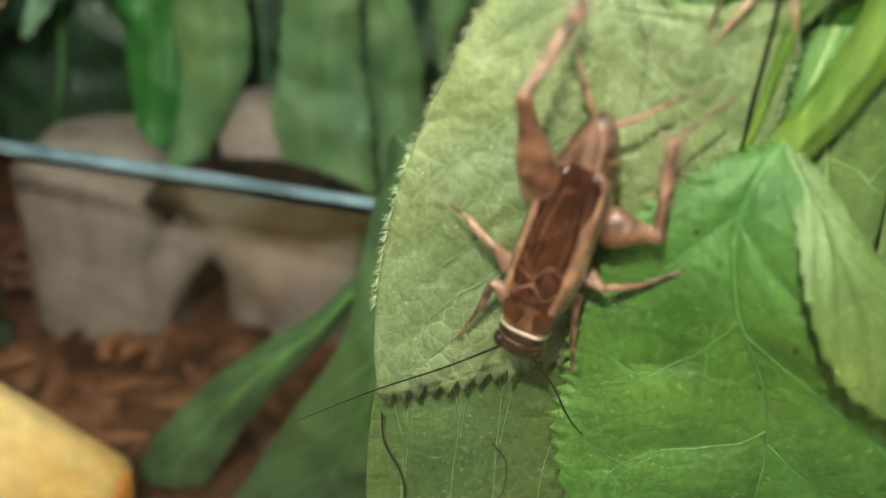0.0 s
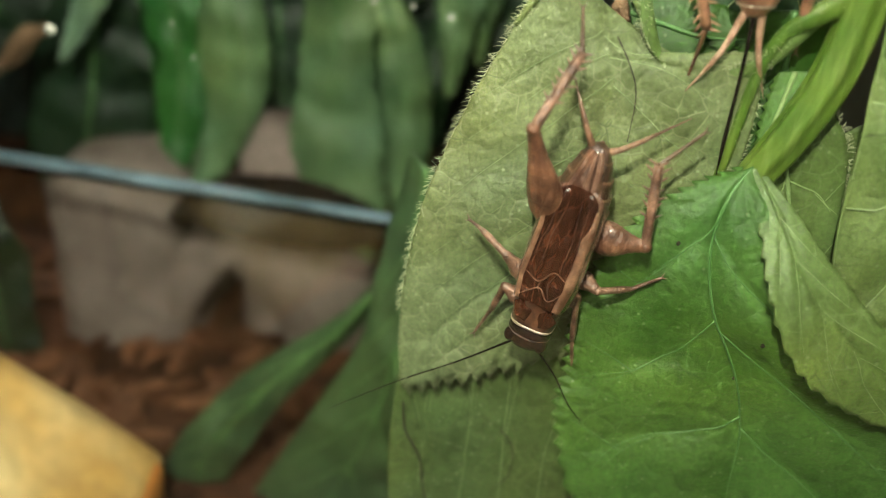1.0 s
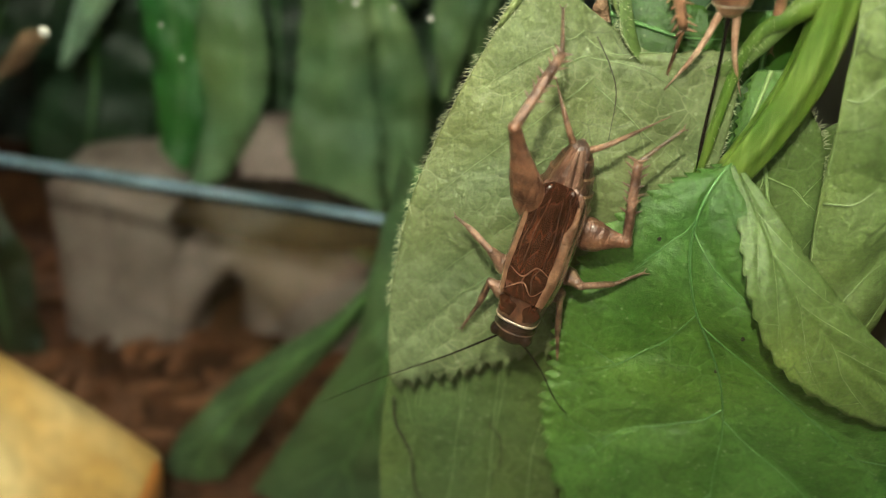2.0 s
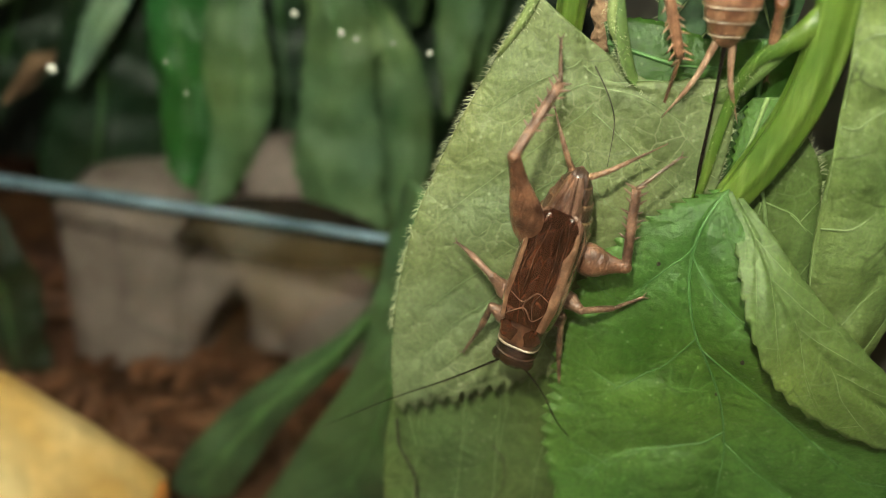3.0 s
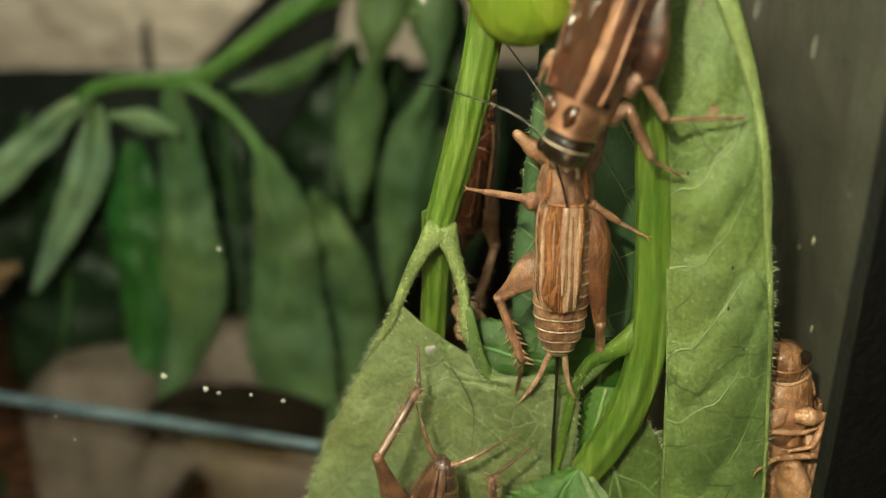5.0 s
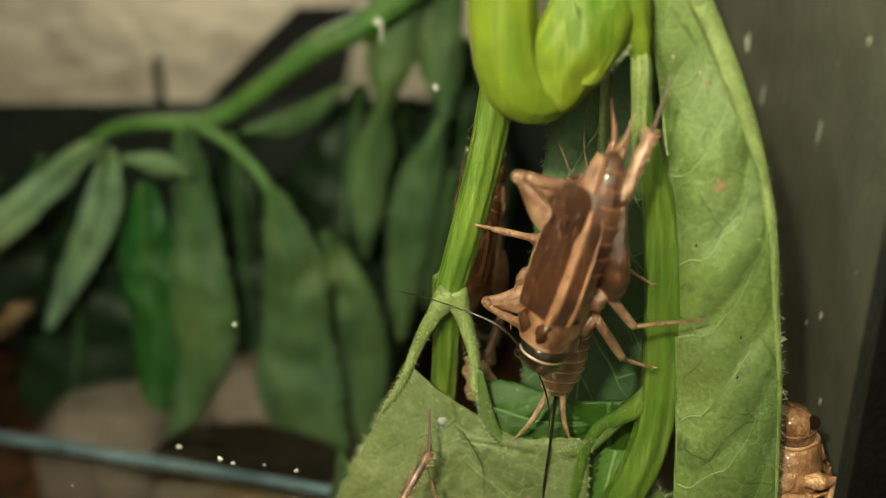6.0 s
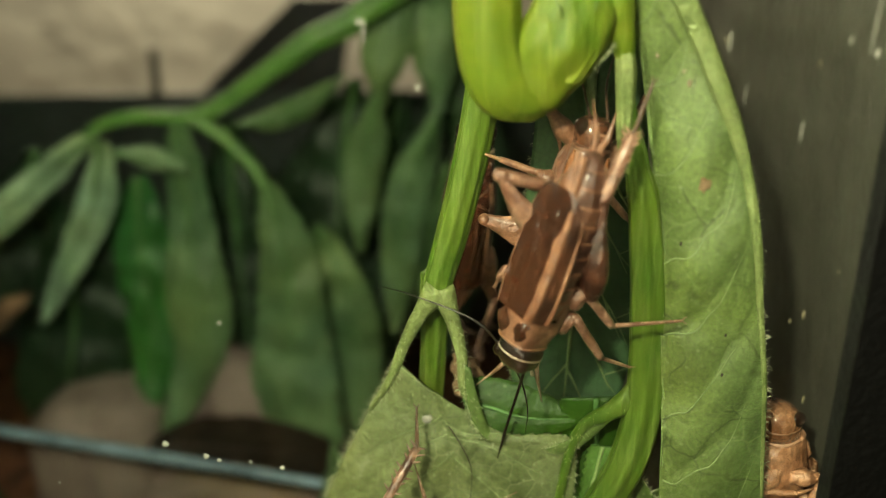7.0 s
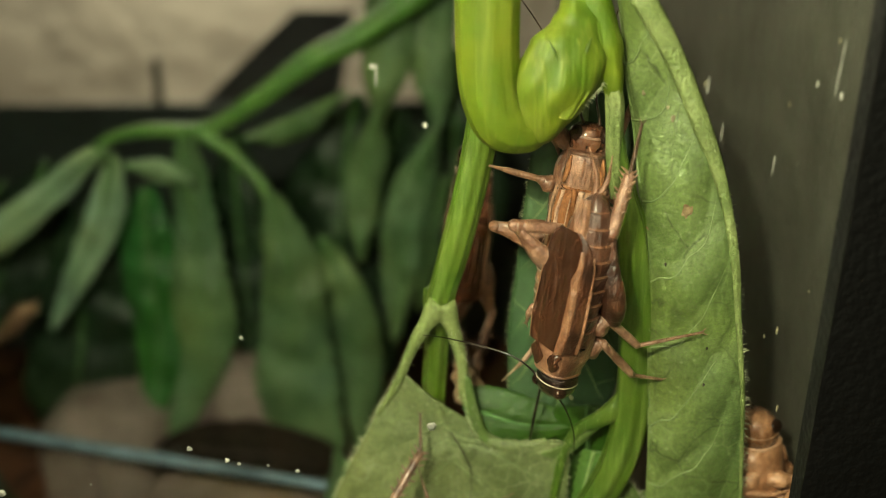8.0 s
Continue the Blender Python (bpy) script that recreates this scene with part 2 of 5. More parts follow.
def stem_material(name, dark, light, pale, rough=0.38):
    m, nt, b = material(name)
    co = nt.nodes.new("ShaderNodeTexCoord")
    mp = nt.nodes.new("ShaderNodeMapping")
    mp.inputs["Scale"].default_value = (1.0, 1.0, 0.08)
    n = nt.nodes.new("ShaderNodeTexNoise")
    n.inputs["Scale"].default_value = 1500.0
    n.inputs["Detail"].default_value = 4.0
    nt.links.new(co.outputs["Object"], mp.inputs[0])
    nt.links.new(mp.outputs[0], n.inputs["Vector"])
    a = noise_node(nt, 140.0, 3.0)
    base = ramp(nt, a.outputs[0], ((0.35, dark), (0.65, light))).outputs[0]
    streak = ramp(nt, n.outputs[0], ((0.5, (0, 0, 0)), (0.72, (0.6, 0.6, 0.6)))).outputs[0]
    nt.links.new(mix(nt, streak, base, pale), b.inputs["Base Color"])
    b.inputs["Roughness"].default_value = rough
    b.inputs["Subsurface Weight"].default_value = 0.25
    b.inputs["Specular IOR Level"].default_value = 0.5 if rough < 0.5 else 0.22
    b.inputs["Subsurface Radius"].default_value = (0.0008, 0.0015, 0.0004)
    b.inputs["Subsurface Scale"].default_value = 1.0
    bump(nt, b, n.outputs[0], 0.4, 0.0004)
    return m


STEM = stem_material("stem_green", (0.050, 0.100, 0.010), (0.098, 0.150, 0.018), (0.17, 0.235, 0.055))
KNOT = stem_material("stem_lime", (0.066, 0.118, 0.008), (0.150, 0.178, 0.014), (0.20, 0.23, 0.04), 0.5)
FARSTEM = stem_material("stem_far", (0.06, 0.16, 0.03), (0.10, 0.22, 0.04), (0.16, 0.27, 0.08))


def glass_material(name, tint, rough=0.0):
    m, nt, b = material(name)
    b.inputs["Base Color"].default_value = (*tint, 1)
    b.inputs["Roughness"].default_value = rough
    b.inputs["IOR"].default_value = 1.5
    b.inputs["Transmission Weight"].default_value = 1.0
    return m


GLASS = glass_material("clear_glass", (0.99, 1.0, 0.995))
BLUEGLASS = speckled("polished_glass_edge", (0.06, 0.10, 0.13), (0.26, 0.36, 0.44), 34.0, 0.12, 0.05, coat=0.6)
BLACK = speckled("black_plastic", (0.002, 0.002, 0.002), (0.004, 0.004, 0.004), 200.0, 0.6)
SIDEWALL = speckled("grey_brown_panel", (0.076, 0.074, 0.056), (0.105, 0.102, 0.078), 16.0, 0.55, 0.1)
BACKWALL = speckled("dark_back_panel", (0.012, 0.02, 0.016), (0.02, 0.032, 0.026), 40.0, 0.5)
PLASTER = speckled("beige_plaster", (0.46, 0.41, 0.33), (0.54, 0.48, 0.39), 4.0, 0.85, 0.15)
SHELL = speckled("dark_room_shell", (0.10, 0.085, 0.065), (0.15, 0.125, 0.10), 4.0, 0.9, 0.1)
PULP = speckled("egg_carton_pulp", (0.172, 0.134, 0.114), (0.255, 0.206, 0.180), 130.0, 0.9, 0.5)
BARK = speckled("brown_substrate", (0.03, 0.013, 0.007), (0.14, 0.058, 0.025), 90.0, 0.8, 0.8)
CHIP = speckled("orange_bark_chip", (0.095, 0.034, 0.011), (0.22, 0.085, 0.028), 160.0, 0.75, 0.6)
SPOT = speckled("withered_spot", (0.16, 0.09, 0.04), (0.30, 0.20, 0.11), 700.0, 0.8, 0.6)
CHAFF = speckled("pale_husk", (0.22, 0.18, 0.10), (0.34, 0.30, 0.19), 700.0, 0.6, 0.4)
DRYLEAF = speckled("dry_brown_leaf", (0.14, 0.08, 0.04), (0.24, 0.14, 0.08), 140.0, 0.75, 0.5)
FLESH = speckled("yellow_fruit_flesh", (0.62, 0.38, 0.11), (0.80, 0.62, 0.30), 45.0, 0.3, 0.1)
RIND = speckled("orange_rind", (0.50, 0.16, 0.02), (0.62, 0.26, 0.05), 120.0, 0.5, 0.4)
CRUMB = speckled("white_crumb", (0.26, 0.255, 0.22), (0.44, 0.43, 0.38), 900.0, 0.7, 0.5)
SPLINTER = speckled("dark_dry_fibre", (0.012, 0.01, 0.006), (0.035, 0.025, 0.014), 600.0, 0.7, 0.3)
# near-black of the sheet that holds the shade above the egg carton
GAPBLACK = speckled("gap_black", (0.006, 0.0045, 0.003), (0.018, 0.012, 0.007), 160.0, 0.8, 0.3)
for dull in (GAPBLACK, PULP, BARK):
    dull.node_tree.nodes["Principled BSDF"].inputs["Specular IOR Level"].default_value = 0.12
WOOD = speckled("table_wood", (0.10, 0.06, 0.035), (0.18, 0.11, 0.06), 25.0, 0.5, 0.2)

# ---- the room and the tank ----
def structure(name, shape, mat, label, category):
    return tagged(part(name, shape, mat, smooth=False), label, category, kind="structure")


structure("floor", Shape().box((-1500, -1500, -760), (1500, 1600, -750)), WOOD, "dark wooden floor of the room under the table", "floor")
# unseen shell round the room, coloured dark so it bounces little light
structure("ceiling", Shape().box((-1500, -1500, 1650), (1500, 1600, 1700)), SHELL, "unseen dark ceiling closing the room", "ceiling")
structure("wall_north", Shape().box((-1500, 1500, -750), (1500, 1600, 1650)), SHELL, "unseen dark wall behind the table", "wall")
structure("wall_south", Shape().box((-1500, -1600, -750), (1500, -1500, 1650)), SHELL, "unseen dark wall closing the room", "wall")
structure("wall_west", Shape().box((-1600, -1500, -750), (-1500, 1500, 1650)), SHELL, "unseen dark wall closing the room", "wall")
structure("wall_east", Shape().box((1500, -1500, -750), (1600, 1500, 1650)), SHELL, "unseen dark wall closing the room", "wall")

table = tagged(new("table"), "dark wooden table that carries the tank", "table")
part("tabletop", Shape().box((-500, -350, -40), (400, 600, -10)), WOOD, table, smooth=False)
for lx in (-480, 350):
    for ly in (-330, 550):
        part("leg", Shape().box((lx, ly, -750), (lx + 30, ly + 30, -40)), WOOD, table, smooth=False)

tank = tagged(new("terrarium"), "small glass insect tank with black corner frame", "terrarium")
part("base", Shape().box((-180, -3, -10), (62, 206, -3)), BLACK, tank, "black plastic base", smooth=False)
pane = part("front_pane", Shape().box((-178, -2.4, -3), (49, -0.4, 180)), GLASS, tank, "clear front glass pane", smooth=False)
pane.visible_shadow = False
part("side_panel", Shape().box((50, 0, -3), (53, 200, 180)), SIDEWALL, tank, "dull grey-brown side wall", smooth=False)
part("side_panel", Shape().box((-181, 0, -3), (-178, 200, 180)), SIDEWALL, tank, smooth=False)
part("back_panel", Shape().box((-178, 200, -3), (50, 203, 84)), BACKWALL, tank, "dark back wall", smooth=False)
part("corner_post", Shape().box((42.0, -4.5, -3), (64, -2.6, 180)), BLACK, tank, "black upright corner strip", smooth=False)


def rough_ground(x0, x1, y0, y1, n):
    rows = []
    for i in range(n):
        y = y0 + (y1 - y0) * i / (n - 1)
        rows.append([(x, y, 1.2 * noise.noise((x * 0.09, y * 0.09, 0)) + 0.7 * noise.noise((x * 0.3, y * 0.3, 4)))
                     for x in np.linspace(x0, x1, n)])
    s = Shape()
    s.grid(rows)
    return s


structure("ground", rough_ground(-178, 50, 0, 200, 110), BARK, "brown crumbly substrate on the tank floor", "substrate")

lid = Shape()
ring = [(-62.9, 82.8), (-31, 111.5), (-12.8, 111.3), (-19, 82), (-19, -10), (-62.9, -10)]
lid.v = [(x, 206, z) for x, z in ring] + [(x, 209, z) for x, z in ring]
lid.f = [tuple(range(6)), tuple(range(11, 5, -1))] + [(k, (k + 1) % 6, 6 + (k + 1) % 6, 6 + k) for k in range(6)]
tagged(part("plastic_board", lid, BLACK, smooth=False), "black plastic board with a slanted edge standing behind the tank", "board")
tagged(part("plastic_rod", Shape().tube([(-77, 207.5, -10), (-76.8, 207.5, 60), (-76, 207.5, 97)], (1.8, 1.8, 1.4), 12, 10), SIDEWALL), "thin dull grey rod standing behind the tank", "rod")
# board put in place of the beige wall, small so little light bounces
wall_board = tagged(new("cupboard"), "cream-coloured board standing in for the beige wall behind the tank", "cupboard")
part("board_half", Shape().box((-420, 450, -5), (40, 470, 330)), PLASTER, wall_board, smooth=False)
part("board_half", Shape().box((44, 450, -5), (390, 470, 330)), PLASTER, wall_board, smooth=False)
part("plinth", Shape().box((-420, 455, -10), (390, 475, -5)), WOOD, wall_board, smooth=False)

# ---- leaves ----
def saw(x):
    x = x % 1.0
    return x / 0.7 if x < 0.7 else (1 - x) / 0.3


class Blade:
    """A leaf blade spanned between its two margins, given from base to tip; front is the side towards -y."""

    def __init__(self, left, right, cup=0.0, mid=0.5, teeth=(0, 0), count=18, quilt=0.25, veins=7, slant=0.28, wave=0.4, seed=0, n=110, m=28, tip_teeth=0.0, tip_count=12, bend=1.0):
        self.bend = bend
        self.n, self.m, self.veins, self.slant, self.mid = n, m, veins, slant, mid
        a, b = spline(left, n), spline(right, n)
        us, vs = np.linspace(0, 1, n), np.linspace(0, 1, m)
        g = np.zeros((n, m, 3))
        for i in range(n):
            for j in range(m):
                g[i, j] = a[i] * (1 - vs[j]) + b[i] * vs[j]
        du = np.gradient(g, axis=0)
        dv = np.gradient(g, axis=1)
        nn = np.cross(du, dv)
        nn /= np.linalg.norm(nn, axis=2, keepdims=True) + 1e-9
        nn[nn[:, :, 1] > 0] *= -1
        h = np.zeros((n, m))
        for i in range(n):
            for j in range(m):
                u, v = us[i], vs[j]
                d = abs(v - mid) / max(mid, 1 - mid)
                ph = (u - slant * d ** bend) * veins + 0.22 * noise.noise((u * 7, d * 3, seed))*min(1, 3 * d)
                h[i, j] = cup * math.sin(math.pi * v) + quilt * min(1, u / 0.3) ** 1.5 * abs(math.sin(math.pi * ph)) ** 0.7 * min(1, 4 * d) * (1 - d * 0.6)
                h[i, j] += wave * noise.noise((g[i, j][0] * 0.16 + seed, g[i, j][2] * 0.16, seed * 1.7))
                h[i, j] -= 0.25 * math.exp(-(d / 0.07) ** 2)
        g = g + nn * h[:, :, None]
        for i in range(n):
            out = unit(a[i] - b[i])
            g[i, 0] += out * teeth[0] * saw(us[i] * count + 0.3 * noise.noise((us[i] * 9, seed, 0)))
            g[i, -1] -= out * teeth[1] * saw(us[i] * count + 0.3 * noise.noise((us[i] * 9, seed, 5)))
        if tip_teeth:
            for j in range(m):
                out = unit(g[-1, j] - g[-6, j])
                g[-1, j] += out * tip_teeth * (saw(vs[j] * tip_count) + 0.3 * noise.noise((vs[j] * 11, seed, 2)))
        self.g, self.nn = g, nn

    def at(self, u, v, lift=0.0):
        x, y = np.clip(u, 0, 1) * (self.n - 1), np.clip(v, 0, 1) * (self.m - 1)
        i, j = min(int(x), self.n - 2), min(int(y), self.m - 2)
        s, t = x - i, y - j
        p = (self.g[i, j] * (1 - s) + self.g[i + 1, j] * s) * (1 - t) + (self.g[i, j + 1] * (1 - s) + self.g[i + 1, j + 1] * s) * t
        return p + self.nn[i, j] * lift

    def shape(self, thick=0.22):
        s = Shape()
        back = self.g - self.nn * thick
        o, n, m = s.grid(self.g)
        o2, _, _ = s.grid(back)
        rim = [(i, 0) for i in range(n)] + [(n - 1, j) for j in range(1, m)] + [(i, m - 1) for i in range(n - 2, -1, -1)] + [(0, j) for j in range(m - 2, 0, -1)]
        for k in range(len(rim)):
            (i, j), (p, q) = rim[k], rim[(k + 1) % len(rim)]
            s.f.append((o + i * m + j, o + p * m + q, o2 + p * m + q, o2 + i * m + j))
        return s


def leaf(parent, blade, mat, vein_mat=None, label="", rib=0.5, vein=0.16, hair=(), u0=0.0, branch=True, name="leaf", sunk=0.0):
    """A blade with its midrib, side veins and, where it is fringed, margin hairs."""
    ob = part(name, blade.shape(), mat, parent, label)
    vein_mat = vein_mat or VEIN
    seed_of = blade.veins * 1.3
    if rib:
        us = np.linspace(u0, 0.96, 16)
        part("midrib", Shape().tube([blade.at(u, blade.mid, 0.1) for u in us], (rib, rib * 0.7, rib * 0.2), 40, 8), vein_mat, ob)
    if vein:
        for k in range(1, blade.veins + 1):
            for side in (-1, 1):
                u = (k - 0.0) / blade.veins + 0.012 * side
                span = blade.mid if side < 0 else 1 - blade.mid
                pts, fork = [], []
                for q in np.linspace(0, 0.93, 9):
                    uu = u + blade.slant * q ** blade.bend
                    if 0.0 <= uu <= 0.99:
                        pts.append(blade.at(uu + 0.012 * math.sin(7 * q + 2.3 * k) * q + 0.01 * noise.noise((q * 5, k, side)), blade.mid + side * span * q, 0.01 + sunk * noise.noise((q * 3 + seed_of, k * 1.7, side))))
                if len(pts) < 4:
                    continue
                s = Shape().tube(pts, (vein, vein * 0.8, vein * 0.5, vein * 0.15), 26, 6)
                if branch:
                    for q0, du in ((0.45, 0.10), (0.65, -0.03)):
                        fork = [blade.at(u + blade.slant * q0 + du * w, blade.mid + side * span * (q0 + 0.33 * w), 0.03) for w in (0, 0.4, 0.75, 1)]
                        s.tube(fork, (vein * 0.6, vein * 0.2), 8, 5)
                part("side_vein", s, vein_mat, ob)
    for v, lo, hi, count, length in hair:
        rnd = random.Random(int(count + 7 * v))
        s = Shape()
        for k in range(count):
            u = rnd.uniform(lo, hi)
            p = blade.at(u, v)
            out = unit(blade.at(u, v) - blade.at(u, 0.5))
            d = unit(out + np.array([rnd.gauss(0, 0.5), rnd.gauss(0, 0.5) - 0.3, rnd.gauss(0, 0.5)]))
            e = length * rnd.uniform(0.4, 1.2)
            s.tube([p, p + d * e * 0.6, p + d * e + np.array([0, 0, -0.1])], (0.03, 0.02, 0.008), 4, 3)
        tagged(part("margin_hair", s, HAIR, ob, "fine pale hairs along the margin"), kind="stuff")
    return ob


def from_mid(points, widths, side=(1, 0, 0), droop=0.0):
    """Margins of a leaf from its middle line and a few half widths."""
    p = spline(points, 9)
    w = along(widths, 9)
    s = unit(side)
    sink = np.array([0, droop, 0])
    return [p[i] - s * w[i] + sink * w[i] for i in range(9)], [p[i] + s * w[i] + sink * w[i] for i in range(9)]


# the stalk whose leaves hang behind the front glass
stalk = tagged(new("leafy_stalk"), "fresh green leafy stalk pressed against the front glass", "plant")
part("stem", Shape().tube([(16.6, 13, 122), (15.2, 13.2, 114), (13.6, 13.6, 107), (11.9, 14.1, 100.6)], (1.5, 1.45, 1.42, 1.3), 40, 36, 0.85, (0, -1, 0), 9, 0.07), STEM, stalk, "ridged bright green stem")
part("stem", Shape().tube([(12.0, 15.3, 101.5), (11.6, 16.2, 94), (11.0, 17, 84), (9.5, 17.5, 60), (9, 18, 2)], (1.5, 1.25, 1.2, 1.1, 1.0), 40, 28, 0.85, (0, -1, 0), 7, 0.09), STEM, stalk)
part("petiole", Shape().tube([(12.1, 13.4, 100.8), (10.2, 13.4, 98.0), (8.6, 13.8, 94.5), (7.4, 14, 91.2), (5.2, 14.4, 87.5)], (1.35, 0.74, 0.52, 0.46, 0.25), 30, 12, 0.8, (0, -1, 0)), PETIOLE, stalk, "pale hairy leaf stalk")
part("petiole", Shape().tube([(12.3, 13.4, 100.8), (13.4, 13.2, 97.5), (14.2, 12.8, 94), (14.3, 12.4, 91), (15.4, 12.2, 88.6)], (1.25, 0.70, 0.52, 0.46, 0.25), 30, 12, 0.8, (0, -1, 0)), PETIOLE, stalk)



def fuzz(parent, points, radius, count, length, seed):
    """Short pale hairs round a stalk."""
    c, rnd, s = spline(points, 40), random.Random(seed), Shape()
    for k in range(count):
        p = c[rnd.randrange(40)]
        d = unit((rnd.gauss(0, 1), rnd.gauss(-0.4, 1), rnd.gauss(0, 0.6)))
        q = p + d * radius
        e = length * rnd.uniform(0.5, 1.2)
        s.tube([q, q + d * e * 0.6, q + d * e - np.array([0, 0, 0.1])], (0.022, 0.016, 0.007), 4, 3)
    tagged(part("stalk_hair", s, HAIR, parent, "fine pale hairs on the leaf stalk"), kind="stuff")


fuzz(stalk, [(12.1, 13.4, 100.8), (10.2, 13.4, 98.0), (8.6, 13.8, 94.5), (7.4, 14, 91.2), (5.2, 14.4, 87.5)], 0.6, 220, 0.36, 1)
fuzz(stalk, [(12.3, 13.4, 100.8), (13.4, 13.2, 97.5), (14.2, 12.8, 94), (14.3, 12.4, 91), (15.4, 12.2, 88.6)], 0.6, 220, 0.36, 2)
fuzz(stalk, [(28.9, 7.9, 92.0), (27.6, 8.2, 91.4), (25.4, 9.0, 88.9), (24.2, 9.5, 85.5), (23.1, 9.6, 78), (22.0, 9.8, 72)], 0.5, 220, 0.4, 3)
big_leaf = Blade([(8.2, 13.9, 92.8), (5.0, 14.4, 87), (1.9, 14.5, 80.8), (-1.4, 14, 72.6), (-3.2, 13.5, 64.5), (-3.8, 12.9, 57), (-3.5, 12.2, 51.6)],
                 [(15.2, 12.4, 87.6), (19.5, 11.2, 86.0), (24.2, 9.9, 86.8), (24.6, 9.7, 79), (22.6, 9.7, 72), (18.5, 10.2, 64.5), (14.5, 10.5, 58.6)],
                 0.5, 0.52, (0.15, 0.1), 60, 0.28, 9, 0.24, 0.6, 3, 130, 110, 1.6, 13)
leaf(stalk, big_leaf, UNDERSIDE, VEINDIM, "large leaf showing its dull pale green underside", 0.0, 0.06, ((0.0, 0.0, 0.75, 420, 0.75), (1.0, 0.3, 0.55, 70, 0.4)), sunk=0.12, branch=False)
flap = Blade([(14.4, 12.2, 93.5), (14.6, 11.8, 90), (15.6, 11.2, 87.2), (18.3, 10.8, 85.0), (21.5, 10, 85.6), (24.6, 9.0, 87.6), (28.2, 7.9, 91.6)],
             [(14.9, 12.0, 93.2), (16.0, 11.9, 89.0), (17.3, 11.7, 86.0), (19.5, 11.2, 84.2), (22, 10.4, 84.2), (24.9, 9.5, 86), (28.6, 8.3, 91.0)],
             0.1, 0.5, (0, 0), 20, 0.0, 3, 0.2, 0.1, 5, 60, 8)
leaf(stalk, flap, PALE, VEIN, "curled pale leaf margin", 0, 0, ((0.0, 0.1, 0.95, 130, 0.6),))
low_leaf = Blade([(-4.6, 12.4, 40), (-4.2, 12.9, 48), (-2.6, 13.5, 56), (1.9, 13.4, 60), (5, 13.1, 62), (9, 12.6, 63), (14, 11.8, 63), (20, 10.8, 60)],
                 [(-4, 12.2, 8), (-1, 12, 8), (4, 12, 8), (8, 12, 8), (12, 12, 9), (16, 11.5, 14), (20, 10.5, 26), (22, 9.5, 45)],
                 0.3, 0.62, (0.1, 0), 17, 0.25, 6, 0.2, 0.3, 8, 140, 30)
leaf(stalk, low_leaf, YELLOWISH, VEIN, "yellowish green leaf with a toothed margin", 0.14, 0.07, sunk=0.08)
part("petiole", Shape().tube([(31.0, 8.6, 95.5), (30.0, 8.1, 93.4), (28.6, 8.0, 91.8), (27.2, 8.3, 90.6), (25.4, 9.0, 88.9), (24.2, 9.5, 85.5), (23.1, 9.6, 78), (22.0, 9.8, 72)], (0.9, 1.25, 1.1, 0.85, 0.62, 0.5, 0.45, 0.3), 40, 14, 0.75, (0, -1, 0)), STEM, stalk)

# the stout green stem with its own leaves
stout = tagged(new("toothed_plant"), "thick bright green stem bending down with toothed leaves", "plant")
part("stem", Shape().tube([(25.6, 8.9, 77.0), (27.7, 8.4, 81.2), (29.6, 8.1, 86.3), (30.5, 7.9, 93), (30.1, 8.0, 101.0), (29.6, 8.0, 106.0), (28.9, 7.9, 110.5), (28.0, 7.8, 114.0), (27.2, 7.6, 117.5), (26.8, 7.5, 120.5)],
                          (1.55, 1.7, 1.75, 1.75, 1.6, 1.5, 1.3, 0.95, 0.62, 0.4), 80, 42, 0.8, (0, -1, 0), 7, 0.085), STEM, stout, "thick ridged bright green stem")
top_leaf = Blade([(25.0, 8.5, 78.2), (20.2, 8.3, 76.0), (16.6, 8.9, 72.4), (13.6, 9.4, 67), (12.6, 9.2, 62.2), (12.4, 8.8, 56.8), (11.9, 8, 51.4), (14.7, 6, 41.2), (24, 4, 18)],
                 [(25.2, 8.5, 78.2), (26.6, 5.6, 75), (29.5, 3.6, 70), (36, 1.6, 64), (44, 0.9, 56), (48, 0.8, 48), (48.5, 0.8, 42), (46, 1.2, 32), (28, 3.6, 16)],
                 0.5, 0.45, (0.85, 0.5), 36, 0.75, 5, 0.27, 0.5, 11, 230, 44)
leaf(stout, top_leaf, UPPER, VEINDARK, "glossy deep green upper side of a toothed leaf", 0.15, 0.085)
fold = Blade([(24.8, 7.9, 78.2), (25.7, 4.9, 73.8), (26.4, 2.0, 69.5), (29.4, 0.55, 63.9), (34.3, 0.35, 59.9), (41.2, 0.3, 56.9), (50, 0.4, 54)],
             [(25.6, 7.9, 78.3), (28.2, 5.6, 75.6), (30.6, 3.9, 72.6), (34.6, 2.0, 68.6), (39.5, 1.0, 64.2), (46, 0.6, 60), (51, 0.5, 55)],
             0.1, 0.6, (0.4, 0.1), 17, 0.3, 7, 0.25, 0.2, 13, 120, 26)
leaf(stout, fold, PALE, VEINDIM, "folded pale green leaf half with a toothed margin", 0.0, 0.035)
under = Blade([(25.6, 9.6, 79.5), (26.8, 9.4, 74), (29, 8.9, 68), (33, 8.2, 61), (38, 7.4, 54)],
              [(30.6, 9.3, 83.4), (32.8, 8.8, 79.5), (33.7, 8.5, 73), (34.8, 8.2, 66), (39.4, 7.4, 54.2)],
              0.1, 0.35, (0, 0.15), 30, 0.2, 5, 0.25, 0.3, 17, 70, 22)
leaf(stout, under, PALE, VEIN, "pale green leaf with a hairy margin", 0.2, 0.08, ((1.0, 0.05, 0.85, 150, 0.8),))
